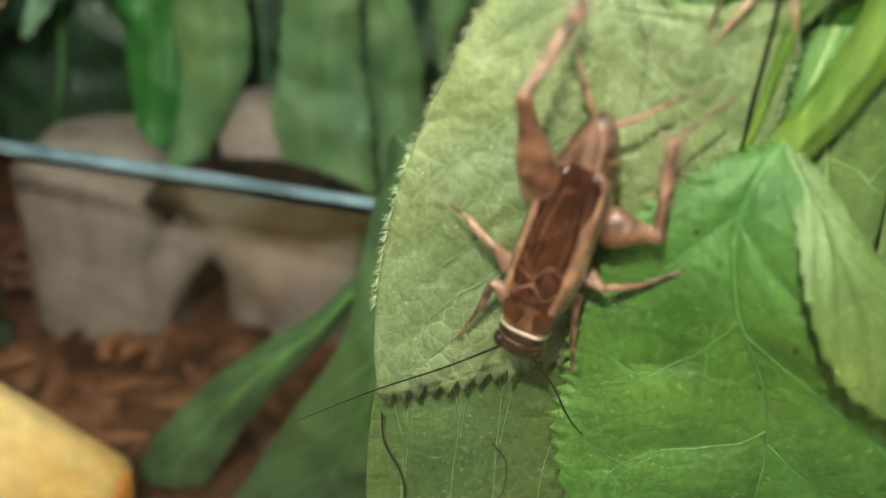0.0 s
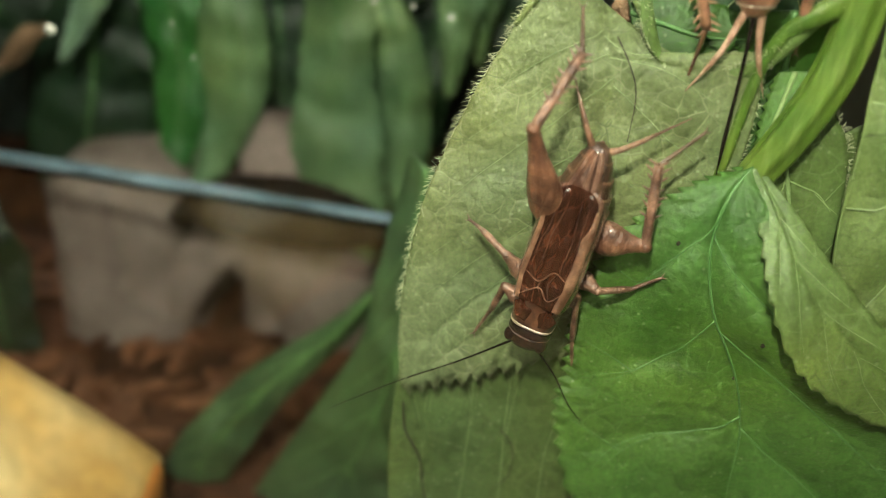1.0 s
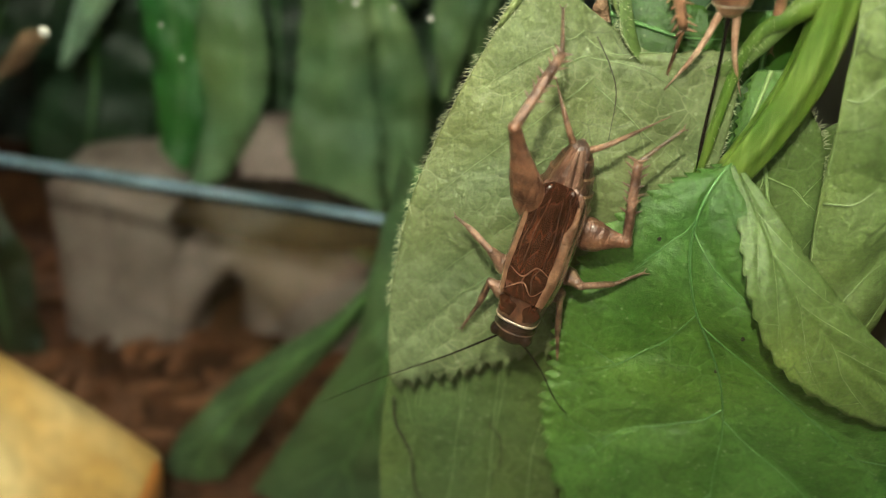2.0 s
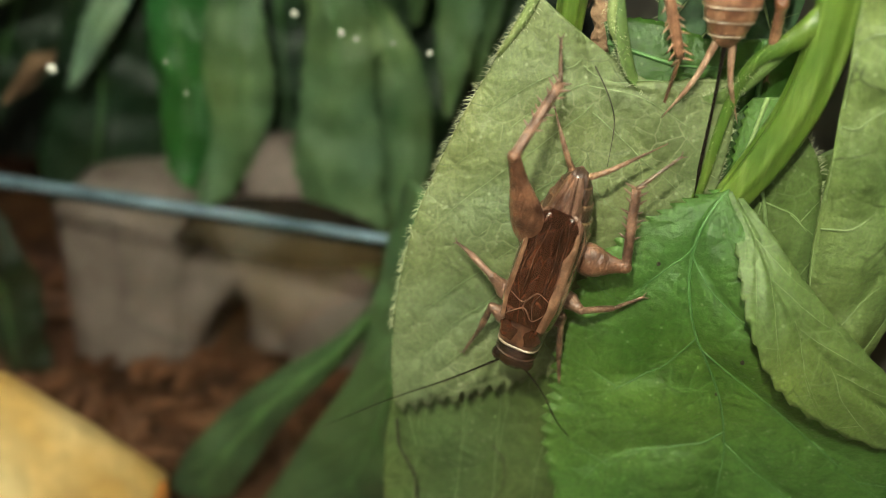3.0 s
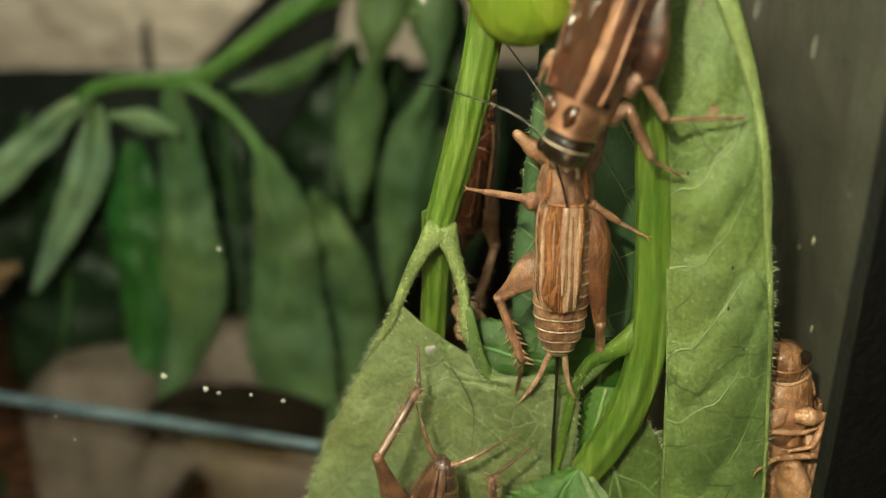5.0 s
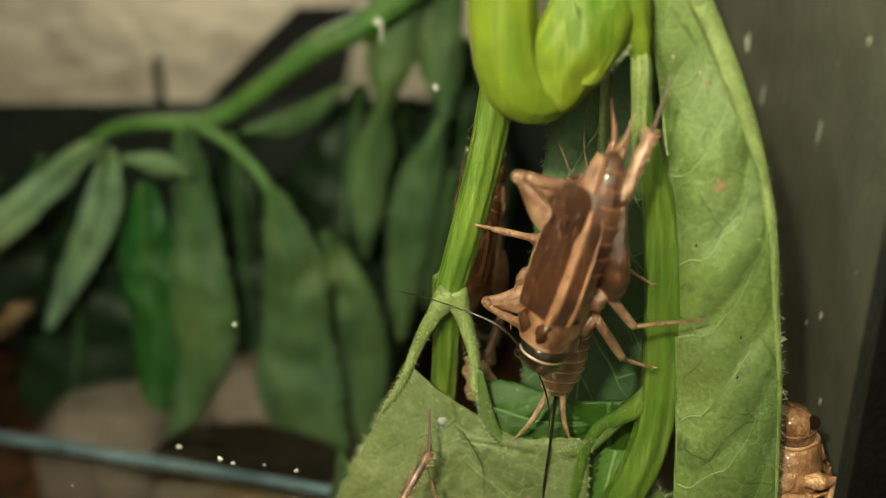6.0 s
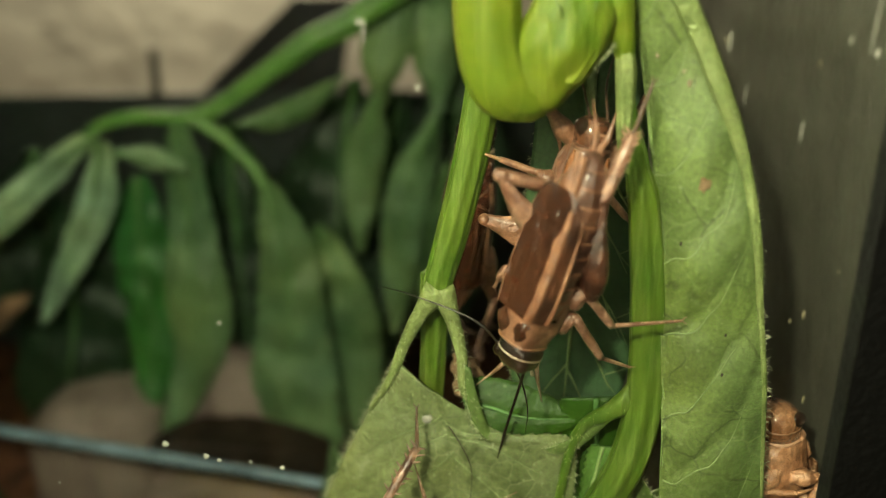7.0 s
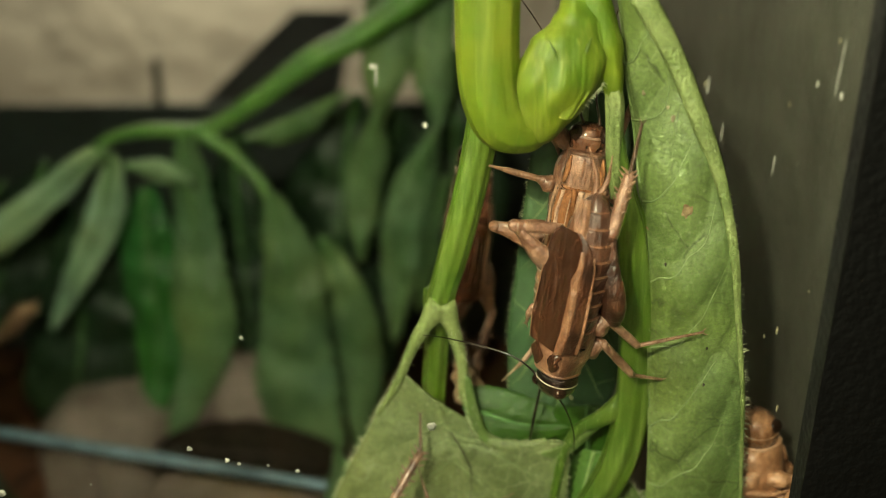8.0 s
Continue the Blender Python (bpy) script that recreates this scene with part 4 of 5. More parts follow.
# crumbs that stick to the front glass
for x, z, r in ((-9.7, 93.8, 0.33), (-0.6, 91.4, 0.26), (-4.3, 104.3, 0.24), (11.1, 95.7, 0.52), (39.4, 104.4, 0.36), (40.4, 97.1, 0.32), (37.8, 123.0, 0.22),
                (10.9, 121.7, 0.3), (-6.6, 92.6, 0.3), (-5.6, 92.2, 0.24), (-18.6, 90.3, 0.16), (-3.1, 92.0, 0.16), (41.5, 107.9, 0.16), (38.4, 103.9, 0.22), (-17.5, 88.1, 0.16), (-26.5, 89.6, 0.5), (7.1, 126.0, 0.3), (31.4, 124.6, 0.22), (40.8, 127.6, 0.24), (32.0, 129.3, 0.16)):
    r *= 0.7 if x < 30 else 0.5
    tall = 2.1 if x > 30 else 1.1
    sh = Shape().ball((x, -0.3, z), (r * (0.6 if x > 30 else 1), r * 0.35, r * tall), 10)
    sh.v = [(a + 0.6 * r * noise.noise((a * 5, b, c * 5)), min(b, 0.1), c + 0.6 * r * noise.noise((a * 5, 7, c * 5))) for a, b, c in sh.v]
    tagged(part("food_crumb", sh, CHAFF if x > 30 else CRUMB), "tiny white crumb stuck to the front glass", "crumb", "crumbs on the front glass")

for x, z, w, h in ((41.1, 125.7, 0.07, 2.3), (41.5, 123.6, 0.16, 0.35), (31.6, 124.5, 0.09, 0.7), (39.6, 124.5, 0.1, 0.3), (7.4, 125.4, 0.09, 0.9), (37.2, 118.4, 0.05, 0.9), (33.0, 121.0, 0.05, 0.8)):
    sh = Shape().ball((x, -0.36, z), (w, 0.05, h), 12)
    sh.v = [(a + 0.35 * w * noise.noise((a * 7, b, c * 3)) + 0.04 * (c - z), b, c) for a, b, c in sh.v]
    tagged(part("glass_smear", sh, CRUMB), "dried whitish smear on the front glass", "smear", "smears on the front glass")

# ---- crickets ----
def chitin(name, dark, light, scale, rough=0.32, coat=0.35):
    """Horny skin: blotches, a faint net of seams, and relief that breaks the gloss into glints."""
    m, nt, b = material(name)
    a = noise_node(nt, scale * 0.8, 3.0)
    f = noise_node(nt, scale * 6, 3.0)
    base = ramp(nt, a.outputs[0], ((0.38, dark), (0.64, light))).outputs[0]
    grain = ramp(nt, f.outputs[0], ((0.3, (0.7, 0.7, 0.7)), (0.7, (1.2, 1.2, 1.2)))).outputs[0]
    base = mix(nt, 0.8, base, grain, "MULTIPLY")
    vo = nt.nodes.new("ShaderNodeTexVoronoi")
    vo.feature = "DISTANCE_TO_EDGE"
    vo.inputs["Scale"].default_value = scale * 1.6
    co = nt.nodes.new("ShaderNodeTexCoord")
    mp = nt.nodes.new("ShaderNodeMapping")
    mp.inputs["Scale"].default_value = (0.45, 1.0, 1.0)
    nt.links.new(co.outputs["Object"], mp.inputs[0])
    nt.links.new(mp.outputs[0], vo.inputs["Vector"])
    seam = ramp(nt, vo.outputs["Distance"], ((0.0, (0.66, 0.62, 0.58)), (0.10, (1, 1, 1)))).outputs[0]
    nt.links.new(mix(nt, 0.35, base, seam, "MULTIPLY"), b.inputs["Base Color"])
    b.inputs["Roughness"].default_value = rough
    b.inputs["Coat Weight"].default_value = coat
    b.inputs["Coat Roughness"].default_value = 0.12
    b.inputs["Specular IOR Level"].default_value = 0.9
    h = nt.nodes.new("ShaderNodeMath")
    h.operation = "MULTIPLY_ADD"
    h.inputs[1].default_value = 0.5
    nt.links.new(f.outputs[0], h.inputs[0])
    nt.links.new(vo.outputs["Distance"], h.inputs[2])
    bump(nt, b, h.outputs[0], 0.7, 0.3 / scale)
    return m


def wing_skin(name, cell, vein, size=620.0, stretch=0.4, rough=0.24):
    """A wing cover: glossy dark cells between raised veins that run lengthwise."""
    m, nt, b = material(name)
    co = nt.nodes.new("ShaderNodeTexCoord")
    mp = nt.nodes.new("ShaderNodeMapping")
    mp.inputs["Scale"].default_value = (stretch, 1.0, 1.0)
    nt.links.new(co.outputs["Object"], mp.inputs[0])
    vo = nt.nodes.new("ShaderNodeTexVoronoi")
    vo.feature = "DISTANCE_TO_EDGE"
    vo.inputs["Scale"].default_value = size
    nt.links.new(mp.outputs[0], vo.inputs["Vector"])
    blot = noise_node(nt, 210.0, 3.0)
    fine = noise_node(nt, 3200.0, 3.0)
    dark, light = cell
    base = ramp(nt, blot.outputs[0], ((0.30, dark), (0.74, light))).outputs[0]
    net = ramp(nt, vo.outputs["Distance"], ((0.01, (0.55, 0.55, 0.55)), (0.07, (0, 0, 0)))).outputs[0]
    base = mix(nt, net, base, vein)
    grain = ramp(nt, fine.outputs[0], ((0.3, (0.7, 0.7, 0.7)), (0.7, (1.25, 1.25, 1.25)))).outputs[0]
    nt.links.new(mix(nt, 0.8, base, grain, "MULTIPLY"), b.inputs["Base Color"])
    b.inputs["Roughness"].default_value = rough
    b.inputs["Coat Weight"].default_value = 1.0
    b.inputs["Coat Roughness"].default_value = 0.1
    h = nt.nodes.new("ShaderNodeMath")
    h.operation = "MULTIPLY_ADD"
    h.inputs[1].default_value = 1.1
    nt.links.new(blot.outputs[0], h.inputs[0])
    nt.links.new(vo.outputs["Distance"], h.inputs[2])
    bump(nt, b, h.outputs[0], 0.85, 0.0009)
    return m


EYE_BLACK = speckled("cricket_eye", (0.012, 0.006, 0.004), (0.03, 0.014, 0.008), 900.0, 0.08, 0.02, coat=0.8)
CLAW = chitin("cricket_claw", (0.05, 0.02, 0.01), (0.11, 0.05, 0.02), 700.0)
SHAFT = speckled("ovipositor_black", (0.008, 0.006, 0.005), (0.02, 0.014, 0.01), 500.0, 0.18, 0.1, coat=0.8)
MARK = chitin("whitish_mark", (0.32, 0.22, 0.15), (0.56, 0.44, 0.33), 700.0, 0.3, 0.5)


def palette(name, body, wing, stripe, limb, ring, fold, head, thigh):
    """The skins of one cricket, each from a dark and a light tone."""
    made = dict(name=name)
    for key, (dark, light), scale, rough, coat in (("body", body, 900.0, 0.3, 0.6), ("wing", wing, 560.0, 0.2, 0.9), ("stripe", stripe, 800.0, 0.32, 0.5), ("leg", limb, 800.0, 0.32, 0.5),
                                                   ("ring", ring, 800.0, 0.3, 0.6), ("fold", fold, 620.0, 0.22, 0.8), ("head", head, 600.0, 0.15, 0.9), ("thigh", thigh, 760.0, 0.3, 0.5)):
        ruddy = dict(tan=(1.08, 0.98, 1.06), dark=(0.94, 0.78, 0.76), pale=(1.04, 0.9, 0.92)).get(name, (0.98, 0.92, 0.94))
        dark, light = [tuple(c * f for c, f in zip(tone, ruddy)) for tone in (dark, light)]
        if key in ("wing", "fold"):
            made[key] = wing_skin(name + "_" + key, (dark, light), tuple(0.95 * c + 0.05 * v for c, v in zip(light, stripe[1])), 1700.0 if key == "wing" else 1100.0, 0.22 if key == "wing" else 0.1)
        else:
            made[key] = chitin(name + "_" + key, dark, light, scale, rough, coat)
    return made


PALETTES = {
    "brown": palette("brown", ((0.018, 0.006, 0.004), (0.135, 0.057, 0.027)), ((0.012, 0.0034, 0.0018), (0.090, 0.0300, 0.0132)), ((0.10, 0.044, 0.021), (0.25, 0.135, 0.075)), ((0.070, 0.030, 0.017), (0.29, 0.165, 0.105)),
                     ((0.030, 0.013, 0.008), (0.085, 0.038, 0.021)), ((0.06, 0.025, 0.014), (0.27, 0.165, 0.115)), ((0.010, 0.005, 0.003), (0.05, 0.022, 0.012)), ((0.055, 0.020, 0.010), (0.20, 0.094, 0.050))),
    "tan": palette("tan", ((0.10, 0.041, 0.020), (0.28, 0.152, 0.084)), ((0.15, 0.060, 0.021), (0.30, 0.140, 0.056)), ((0.27, 0.155, 0.09), (0.45, 0.31, 0.20)), ((0.13, 0.057, 0.027), (0.31, 0.168, 0.088)),
                   ((0.13, 0.055, 0.025), (0.30, 0.16, 0.08)), ((0.24, 0.145, 0.082), (0.41, 0.275, 0.17)), ((0.085, 0.032, 0.015), (0.235, 0.112, 0.058)), ((0.10, 0.036, 0.014), (0.18, 0.075, 0.030))),
    "dark": palette("dark", ((0.10, 0.045, 0.024), (0.32, 0.185, 0.11)), ((0.024, 0.009, 0.005), (0.092, 0.038, 0.018)), ((0.17, 0.080, 0.040), (0.30, 0.17, 0.095)), ((0.16, 0.078, 0.046), (0.38, 0.25, 0.17)),
                    ((0.045, 0.018, 0.012), (0.13, 0.06, 0.034)), ((0.075, 0.033, 0.019), (0.22, 0.125, 0.080)), ((0.005, 0.003, 0.002), (0.022, 0.010, 0.006)), ((0.03, 0.011, 0.006), (0.10, 0.040, 0.019))),
    "pale": palette("pale", ((0.28, 0.14, 0.062), (0.50, 0.29, 0.155)), ((0.24, 0.12, 0.055), (0.42, 0.25, 0.14)), ((0.42, 0.25, 0.14), (0.58, 0.39, 0.24)), ((0.30, 0.155, 0.072), (0.53, 0.32, 0.175)),
                    ((0.20, 0.09, 0.036), (0.44, 0.25, 0.125)), ((0.36, 0.21, 0.11), (0.52, 0.34, 0.19)), ((0.18, 0.085, 0.036), (0.38, 0.215, 0.11)), ((0.36, 0.20, 0.105), (0.56, 0.36, 0.22))),
}


def stance(head, tail, dorsal=(0, -1, 0)):
    """The pose of a cricket from the places of its brow and its tail, in millimetres, and the way that its back faces."""
    h, t = Vector(head), Vector(tail)
    f = (h - t).normalized()
    u = Vector(dorsal)
    u = (u - f * u.dot(f)).normalized()
    s = u.cross(f)
    c = (h + t) / 2 * MM
    return Matrix(((f.x, s.x, u.x, c.x), (f.y, s.y, u.y, c.y), (f.z, s.z, u.z, c.z), (0, 0, 0, 1)))


def segment(shape, a, b, r0, r1, bulge=0.0, at=0.3, flat=1.0, up=(0, 0, 1), n=14):
    """A leg joint between two places, thicker along its course."""
    a, b = np.array(a), np.array(b)
    r = [r0 + (r1 - r0) * k + bulge * math.exp(-((k - at) / 0.26) ** 2) for k in np.linspace(0, 1, 7)]
    return shape.tube([a, a * 0.5 + b * 0.5, b], r, n, 10, flat, up)


def leg(body, inv, joints, pal, hind, skin):
    """Femur with the shank and the foot below it; joints: hip, knee, ankle, toe, in world millimetres."""
    hip, knee, ankle, toe = [np.array(inv @ Vector(j) * 1.0) for j in joints]
    f = Shape()
    if hind:
        r = np.array((0.8, 1.3, 1.56, 1.54, 1.36, 1.08, 0.82, 0.64, 0.55)) * (0.8 if pal["name"] == "dark" and skin is pal["leg"] else 1.35 if pal["name"] == "pale" else 1)
        f.tube([hip, hip * 0.5 + knee * 0.5 + np.array((0, 0, 0.25)), knee], r, 26, 18, 0.62, (0, 0, 1))
        f.ball(knee, (0.56, 0.56, 0.56), 12)
    else:
        wide = 1.35 if pal["name"] == "dark" else 1.0
        segment(f, hip, knee, 0.55 * wide, 0.42 * wide, 0.40 * wide, 0.45)
        f.ball(knee, (0.38, 0.38, 0.38), 10)
    stout_leg = 1.3 if pal["name"] == "dark" else 1.0
    femur = part("femur", f, skin, body)
    t = Shape()
    segment(t, knee, ankle, (0.44 if hind else 0.33) * stout_leg, (0.36 if hind else 0.24) * stout_leg, 0.06, 0.7)
    if hind and np.linalg.norm(ankle - knee) > 5:
        d = unit(ankle - knee)
        side = unit(np.cross(d, (0, 0, 1)))
        for k in np.linspace(0.35, 1.0, 7):
            p = knee * (1 - k) + ankle * k
            for sg in (-1, 1):
                e = p + side * sg * (0.78 + 0.2 * k + 0.16 * math.sin(23 * k + sg)) + d * (0.7 + 0.2 * math.sin(17 * k)) + np.array([0, 0, 0.25])
                t.tube([p, p * 0.4 + e * 0.6, e], (0.17, 0.11, 0.02), 4, 5)
    part("shank", t, pal["leg"], femur)
    u = Shape()
    m1, m2 = ankle * 0.55 + toe * 0.45, ankle * 0.25 + toe * 0.75
    d = unit(toe - ankle)
    side = unit(np.cross(d, (0.1, 0.2, 1)))
    segment(u, ankle, m1, 0.2, 0.17)
    segment(u, m1, m2, 0.16, 0.14)
    segment(u, m2, toe, 0.14, 0.12)
    for sg in (-1, 1):
        u.tube([toe, toe + d * 0.2 + side * sg * 0.22, toe + d * 0.42 + side * sg * 0.3], (0.08, 0.05, 0.015), 4, 5)
    part("foot", u, CLAW if hind else pal["leg"], femur)
    return femur


def cricket(label, pal, m, length, legs, antennae, cerci, wing=0.62, ovipositor=None, palps=True, folded=True, ribs=False, taper=0.5):
    """A cricket; its own x runs to the head, z to the back. legs: hip, knee, ankle, toe; the first two are the hind legs."""
    pal = PALETTES[pal]
    body = tagged(new("cricket"), label, "cricket", "crickets in the tank")
    body.matrix_basis = m
    mm = Matrix.Translation(m.translation / MM) @ m.to_3x3().to_4x4()
    inv = mm.inverted()
    k = length / 19.0
    # abdomen: overlapping rings that narrow to the tail
    x0, x1 = 4.2, -9.4
    count = 13 if ribs else 10
    for i in range(count):
        xa = x0 + (x1 - x0) * i / count
        xb = x0 + (x1 - x0) * (i + 1) / count - 0.25
        st = []
        for q in np.linspace(0, 1, 6):
            x = xa + (xb - xa) * q
            s = (x0 - x) / (x0 - x1)
            w = (2.2 + 0.35 * math.sin(math.pi * min(1, s * 1.1))) * math.sqrt(1 - (max(0, s - taper) / (1.02 - taper)) ** 2)
            w *= 0.86 if pal["name"] == "tan" else 1
            h = w * 0.82
            lip = 1 + 0.05 * q - 0.05 * (1 - q)
            st.append((x * k, 0, -0.35 * k * s, w * k * lip, h * k * lip))
        part("abdomen_ring", Shape().loft(st, 24), pal["ring"], body)
        part("ring_seam", Shape().loft([(xb * k + 0.05, 0, -0.35 * k * s, w * k * 1.05, h * k * 1.05), (xb * k - (0.13 if ribs else 0.04 if pal["name"] == "pale" else 0.08), 0, -0.35 * k * s, w * k * 1.06, h * k * 1.06)], 24), MARK if ribs else pal["stripe"], body)
    # thorax and the saddle behind the head
    part("thorax", Shape().loft([(7.0 * k, 0, -0.7 * k, 1.7 * k, 1.3 * k), (5.5 * k, 0, -0.8 * k, 2.2 * k, 1.7 * k), (3.2 * k, 0, -0.8 * k, 2.3 * k, 1.8 * k), (1.5 * k, 0, -0.7 * k, 2.2 * k, 1.6 * k)], 20), pal["body"], body)
    slim = 0.72 if pal["name"] == "tan" else 0.97
    st = [(x, w * slim, h) for x, w, h in ((7.35, 1.8, 1.7), (7.2, 1.95, 1.85), (6.6, 2.08, 1.98), (5.6, 2.16, 2.05), (4.7, 2.24, 2.1), (4.2, 2.24, 2.1), (4.05, 2.1, 2.0))]
    part("pronotum", Shape().loft([(x * k, 0, 0.05 * k, w * k, h * k) for x, w, h in st], 28, 3.0), pal["body"], body, "mottled shield behind the head")
    for sx in (7.2, 4.35):
        w, h = (1.98 * slim, 1.88) if sx > 6 else (2.26 * slim, 2.12)
        rim = 0.14 if sx < 6 or pal["name"] != "brown" else 0.14
        part("pronotum_rim", Shape().loft([((sx + rim) * k, 0, 0.05 * k, w * 0.99 * k, h * 0.99 * k), (sx * k, 0, 0.05 * k, w * 1.03 * k, h * 1.03 * k), ((sx - rim) * k, 0, 0.05 * k, w * k, h * k)], 28, 3.0), (MARK if pal["name"] == "brown" else pal["body" if pal["name"] == "tan" else "stripe"]) if sx > 6 else pal["wing"], body)
    for sg in (-1, 1):
        if pal["name"] == "tan":
            patch = Shape().tube([(7.0 * k, sg * 1.28 * k, 1.62 * k), (6.0 * k, sg * 1.36 * k, 1.72 * k), (4.8 * k, sg * 1.5 * k, 1.72 * k)], (0.12 * k, 0.26 * k, 0.14 * k), 10, 8, 0.6)
        else:
            patch = Shape().ball((5.6 * k, sg * 0.95 * k, 1.94 * k), (1.05 * k, 0.78 * k, 0.2 * k), 18)
            patch.v = [(x + 0.5 * k * noise.noise((x * 1.5, y * 1.5, 2)), y + 0.6 * k * noise.noise((x * 1.5, y * 1.5, 9)), z) for x, y, z in patch.v]
        part("pronotum_spot", patch, pal["wing"], body, "dark brown patch on the shield")
    # head
    hs = 0.78 if pal["name"] == "tan" else 1.0
    skull = ((10.0, -0.3, 0.3, 0.35), (9.92, -0.3, 0.95, 0.95), (9.7, -0.25, 1.42, 1.42), (9.2, -0.2, 1.78, 1.76), (8.3, -0.2, 1.95, 1.85), (7.2, -0.1, 1.85, 1.8))
    hd = part("head", Shape().loft([(7.2 * k + (x - 7.2) * k * hs, 0, z * k, w * k * hs, h * k * hs) for x, z, w, h in skull], 22, 2.2), pal["head"], body)
    band = ((8.5, 1.85, 1.81), (8.4, 1.95, 1.89), (8.3, 1.97, 1.88))
    part("head_band", Shape().loft([(x * k, 0, -0.2 * k, w * k * hs, h * k * hs) for x, w, h in band], 22, 2.2), MARK if pal["name"] == "dark" else pal["body"], hd)
    for sg in (-1, 1):
        part("eye", Shape().ball((7.2 * k + 1.8 * k * hs, sg * 1.42 * k * hs, 0.6 * k * hs), (0.66 * k, 0.58 * k, 0.8 * k), 14), EYE_BLACK, hd, "glossy black eye")
        if palps:
            part("palp", Shape().tube([(9.3 * k, sg * 0.5 * k, -1.3 * k), (10.1 * k, sg * 0.8 * k, -1.6 * k), (10.7 * k, sg * 0.6 * k, -2.2 * k)], (0.16, 0.13, 0.2), 8, 6), MARK if pal["name"] == "dark" else pal["leg"], hd)
    for pts in antennae:
        loc = [np.array(inv @ Vector(p)) for p in pts]
        root = np.array((9.35 * k, 0.65 * k * (1 if loc[-1][1] > 0 else -1), 0.25 * k))
        part("antenna", Shape().tube([root] + loc, (0.13, 0.09, 0.07, 0.05, 0.025), 40, 6), SHAFT if pal["name"] in ("brown", "dark") else CLAW, body)
    # fore wings: a flat back field, a pale shoulder fold and a bent-down side field
    if wing:
        xa, xb = 4.4 * k, (4.4 - 19 * wing) * k
        for sg in (-1, 1):
            rows, side = [], []
            for q in np.linspace(0, 1, 26):
                x = xa + (xb - xa) * q
                wd = (2.3 - 0.12 * q) * k * (1 if q < 0.7 else math.sqrt(max(0.01, 1 - ((q - 0.7) / 0.3) ** 2)) * 0.72 + 0.28)
                wd *= (0.86 + 0.14 * min(1, q / 0.2)) * (0.82 if pal["name"] == "tan" else 1)
                if ribs and sg < 0:
                    wd *= 0.62
                z = (2.42 - 0.28 * q) * k
                lift = 0.06 if sg > 0 else 0.0
                rows.append([(x, sg * (wd * v - 0.25 * k * (1 - v)), z + lift + 0.14 * k * math.sin(math.pi * v) + 0.05 * k * noise.noise((x * 1.3, v * 4, sg))) for v in np.linspace(0, 1, 12)])
                side.append([(x, sg * (wd + 0.42 * k * math.sin(1.5 * v)), z + 0.02 - (1.5 - 0.5 * q) * k * v ** 1.1 * (1 if q < 0.8 else max(0.1, (1 - q) * 5))) for v in np.linspace(0, 1, 8)])
            s = Shape()
            s.grid(rows)
            pale = ribs and sg < 0
            fw = part("forewing", s, pal["fold"] if pale else pal["wing"], body, "glossy veined wing cover")
            s = Shape()
            s.grid(side)
            part("side_field", s, pal["thigh"] if pal["name"] == "dark" else pal["fold"], fw)
            if pal["name"] == "dark":
                part("wing_margin", Shape().tube([p[-1] for p in side[:22:3]], (0.3 * k, 0.26 * k, 0.1 * k), 20, 7, 0.5), pal["stripe"], fw, "pale lower wing margin")
            style = pal["name"]
            if style in ("tan", "pale"):
                part("wing_edge", Shape().tube([(p[0][0], p[0][1] + sg * 0.05, p[0][2] - 0.05) for p in side[:24:3]], (0.16 * k, 0.15 * k, 0.1 * k), 20, 6), pal["wing"], fw)
            wide = {"brown": (0.17, 0.3), "dark": (0.05, 0.3), "tan": (0.16, 0.16), "pale": (0.3, 0.3)}[style][sg > 0]
            band = Shape()
            rr = []
            for q in range(0, 23):
                r, w = np.array(rows[q]), wide * (1 + 0.2 * noise.noise((q * 0.35, sg * 3, 4))) * (1 if q < 16 else (24 - q) / 8)
                line = []
                for v in np.linspace(1 - w, 1, 6):
                    j = v * 11
                    i = min(int(j), 10)
                    p = r[i] * (i + 1 - j) + r[i + 1] * (j - i)
                    line.append((p[0], p[1] + sg * 0.03, p[2] + 0.03 + 0.07 * math.sin(math.pi * (v - 1 + w) / w)))
                rr.append(line + [(r[-1][0], r[-1][1] + sg * 0.07, r[-1][2] - 0.22 * k)])
            band.grid(rr)
            part("shoulder_fold", band, pal["stripe"], fw, "pale shoulder stripe")
            plan = ((0.5, 0.42, 0.34, 0.9), (0.75, 0.7, 0.4, 0.95))
            if style == "dark":
                plan = ()
            if style == "brown" and sg > 0:
                for net in (((0.02, -0.9), (0.10, -0.5), (0.15, -0.1), (0.07, 0.35), (0.19, 0.85)), ((0.24, -0.85), (0.2, -0.25), (0.31, 0.2), (0.27, 0.75)), ((0.12, -0.1), (0.16, -0.2), (0.22, -0.15)), ((0.07, 0.35), (0.2, 0.15), (0.3, 0.3))):
                    pts = [(xa + (xb - xa) * q, y * 2.1 * k, rows[int(q * 25)][0][2] + 0.12 + 0.1 * k * (1 - y * y)) for q, y in net]
                    part("wing_vein", Shape().tube(pts, (0.04 * k, 0.075 * k, 0.03 * k), 20, 6, 0.6), pal["body"] if net[0][0] in (0.12, 0.07) else pal["stripe"], fw, "pale cross vein on the wing cover")
            if ribs:
                plan = ((0.3, 0.42, 0.05, 0.8), (0.62, 0.6, 0.1, 0.7))
            for va, vb, qa, qb in plan:
                pts = []
                for w in np.linspace(0, 1, 5):
                    i = int((qa + (qb - qa) * w) * 25)
                    j = int((va + (vb - va) * w) * 11)
                    px, py, pz = rows[i][j]
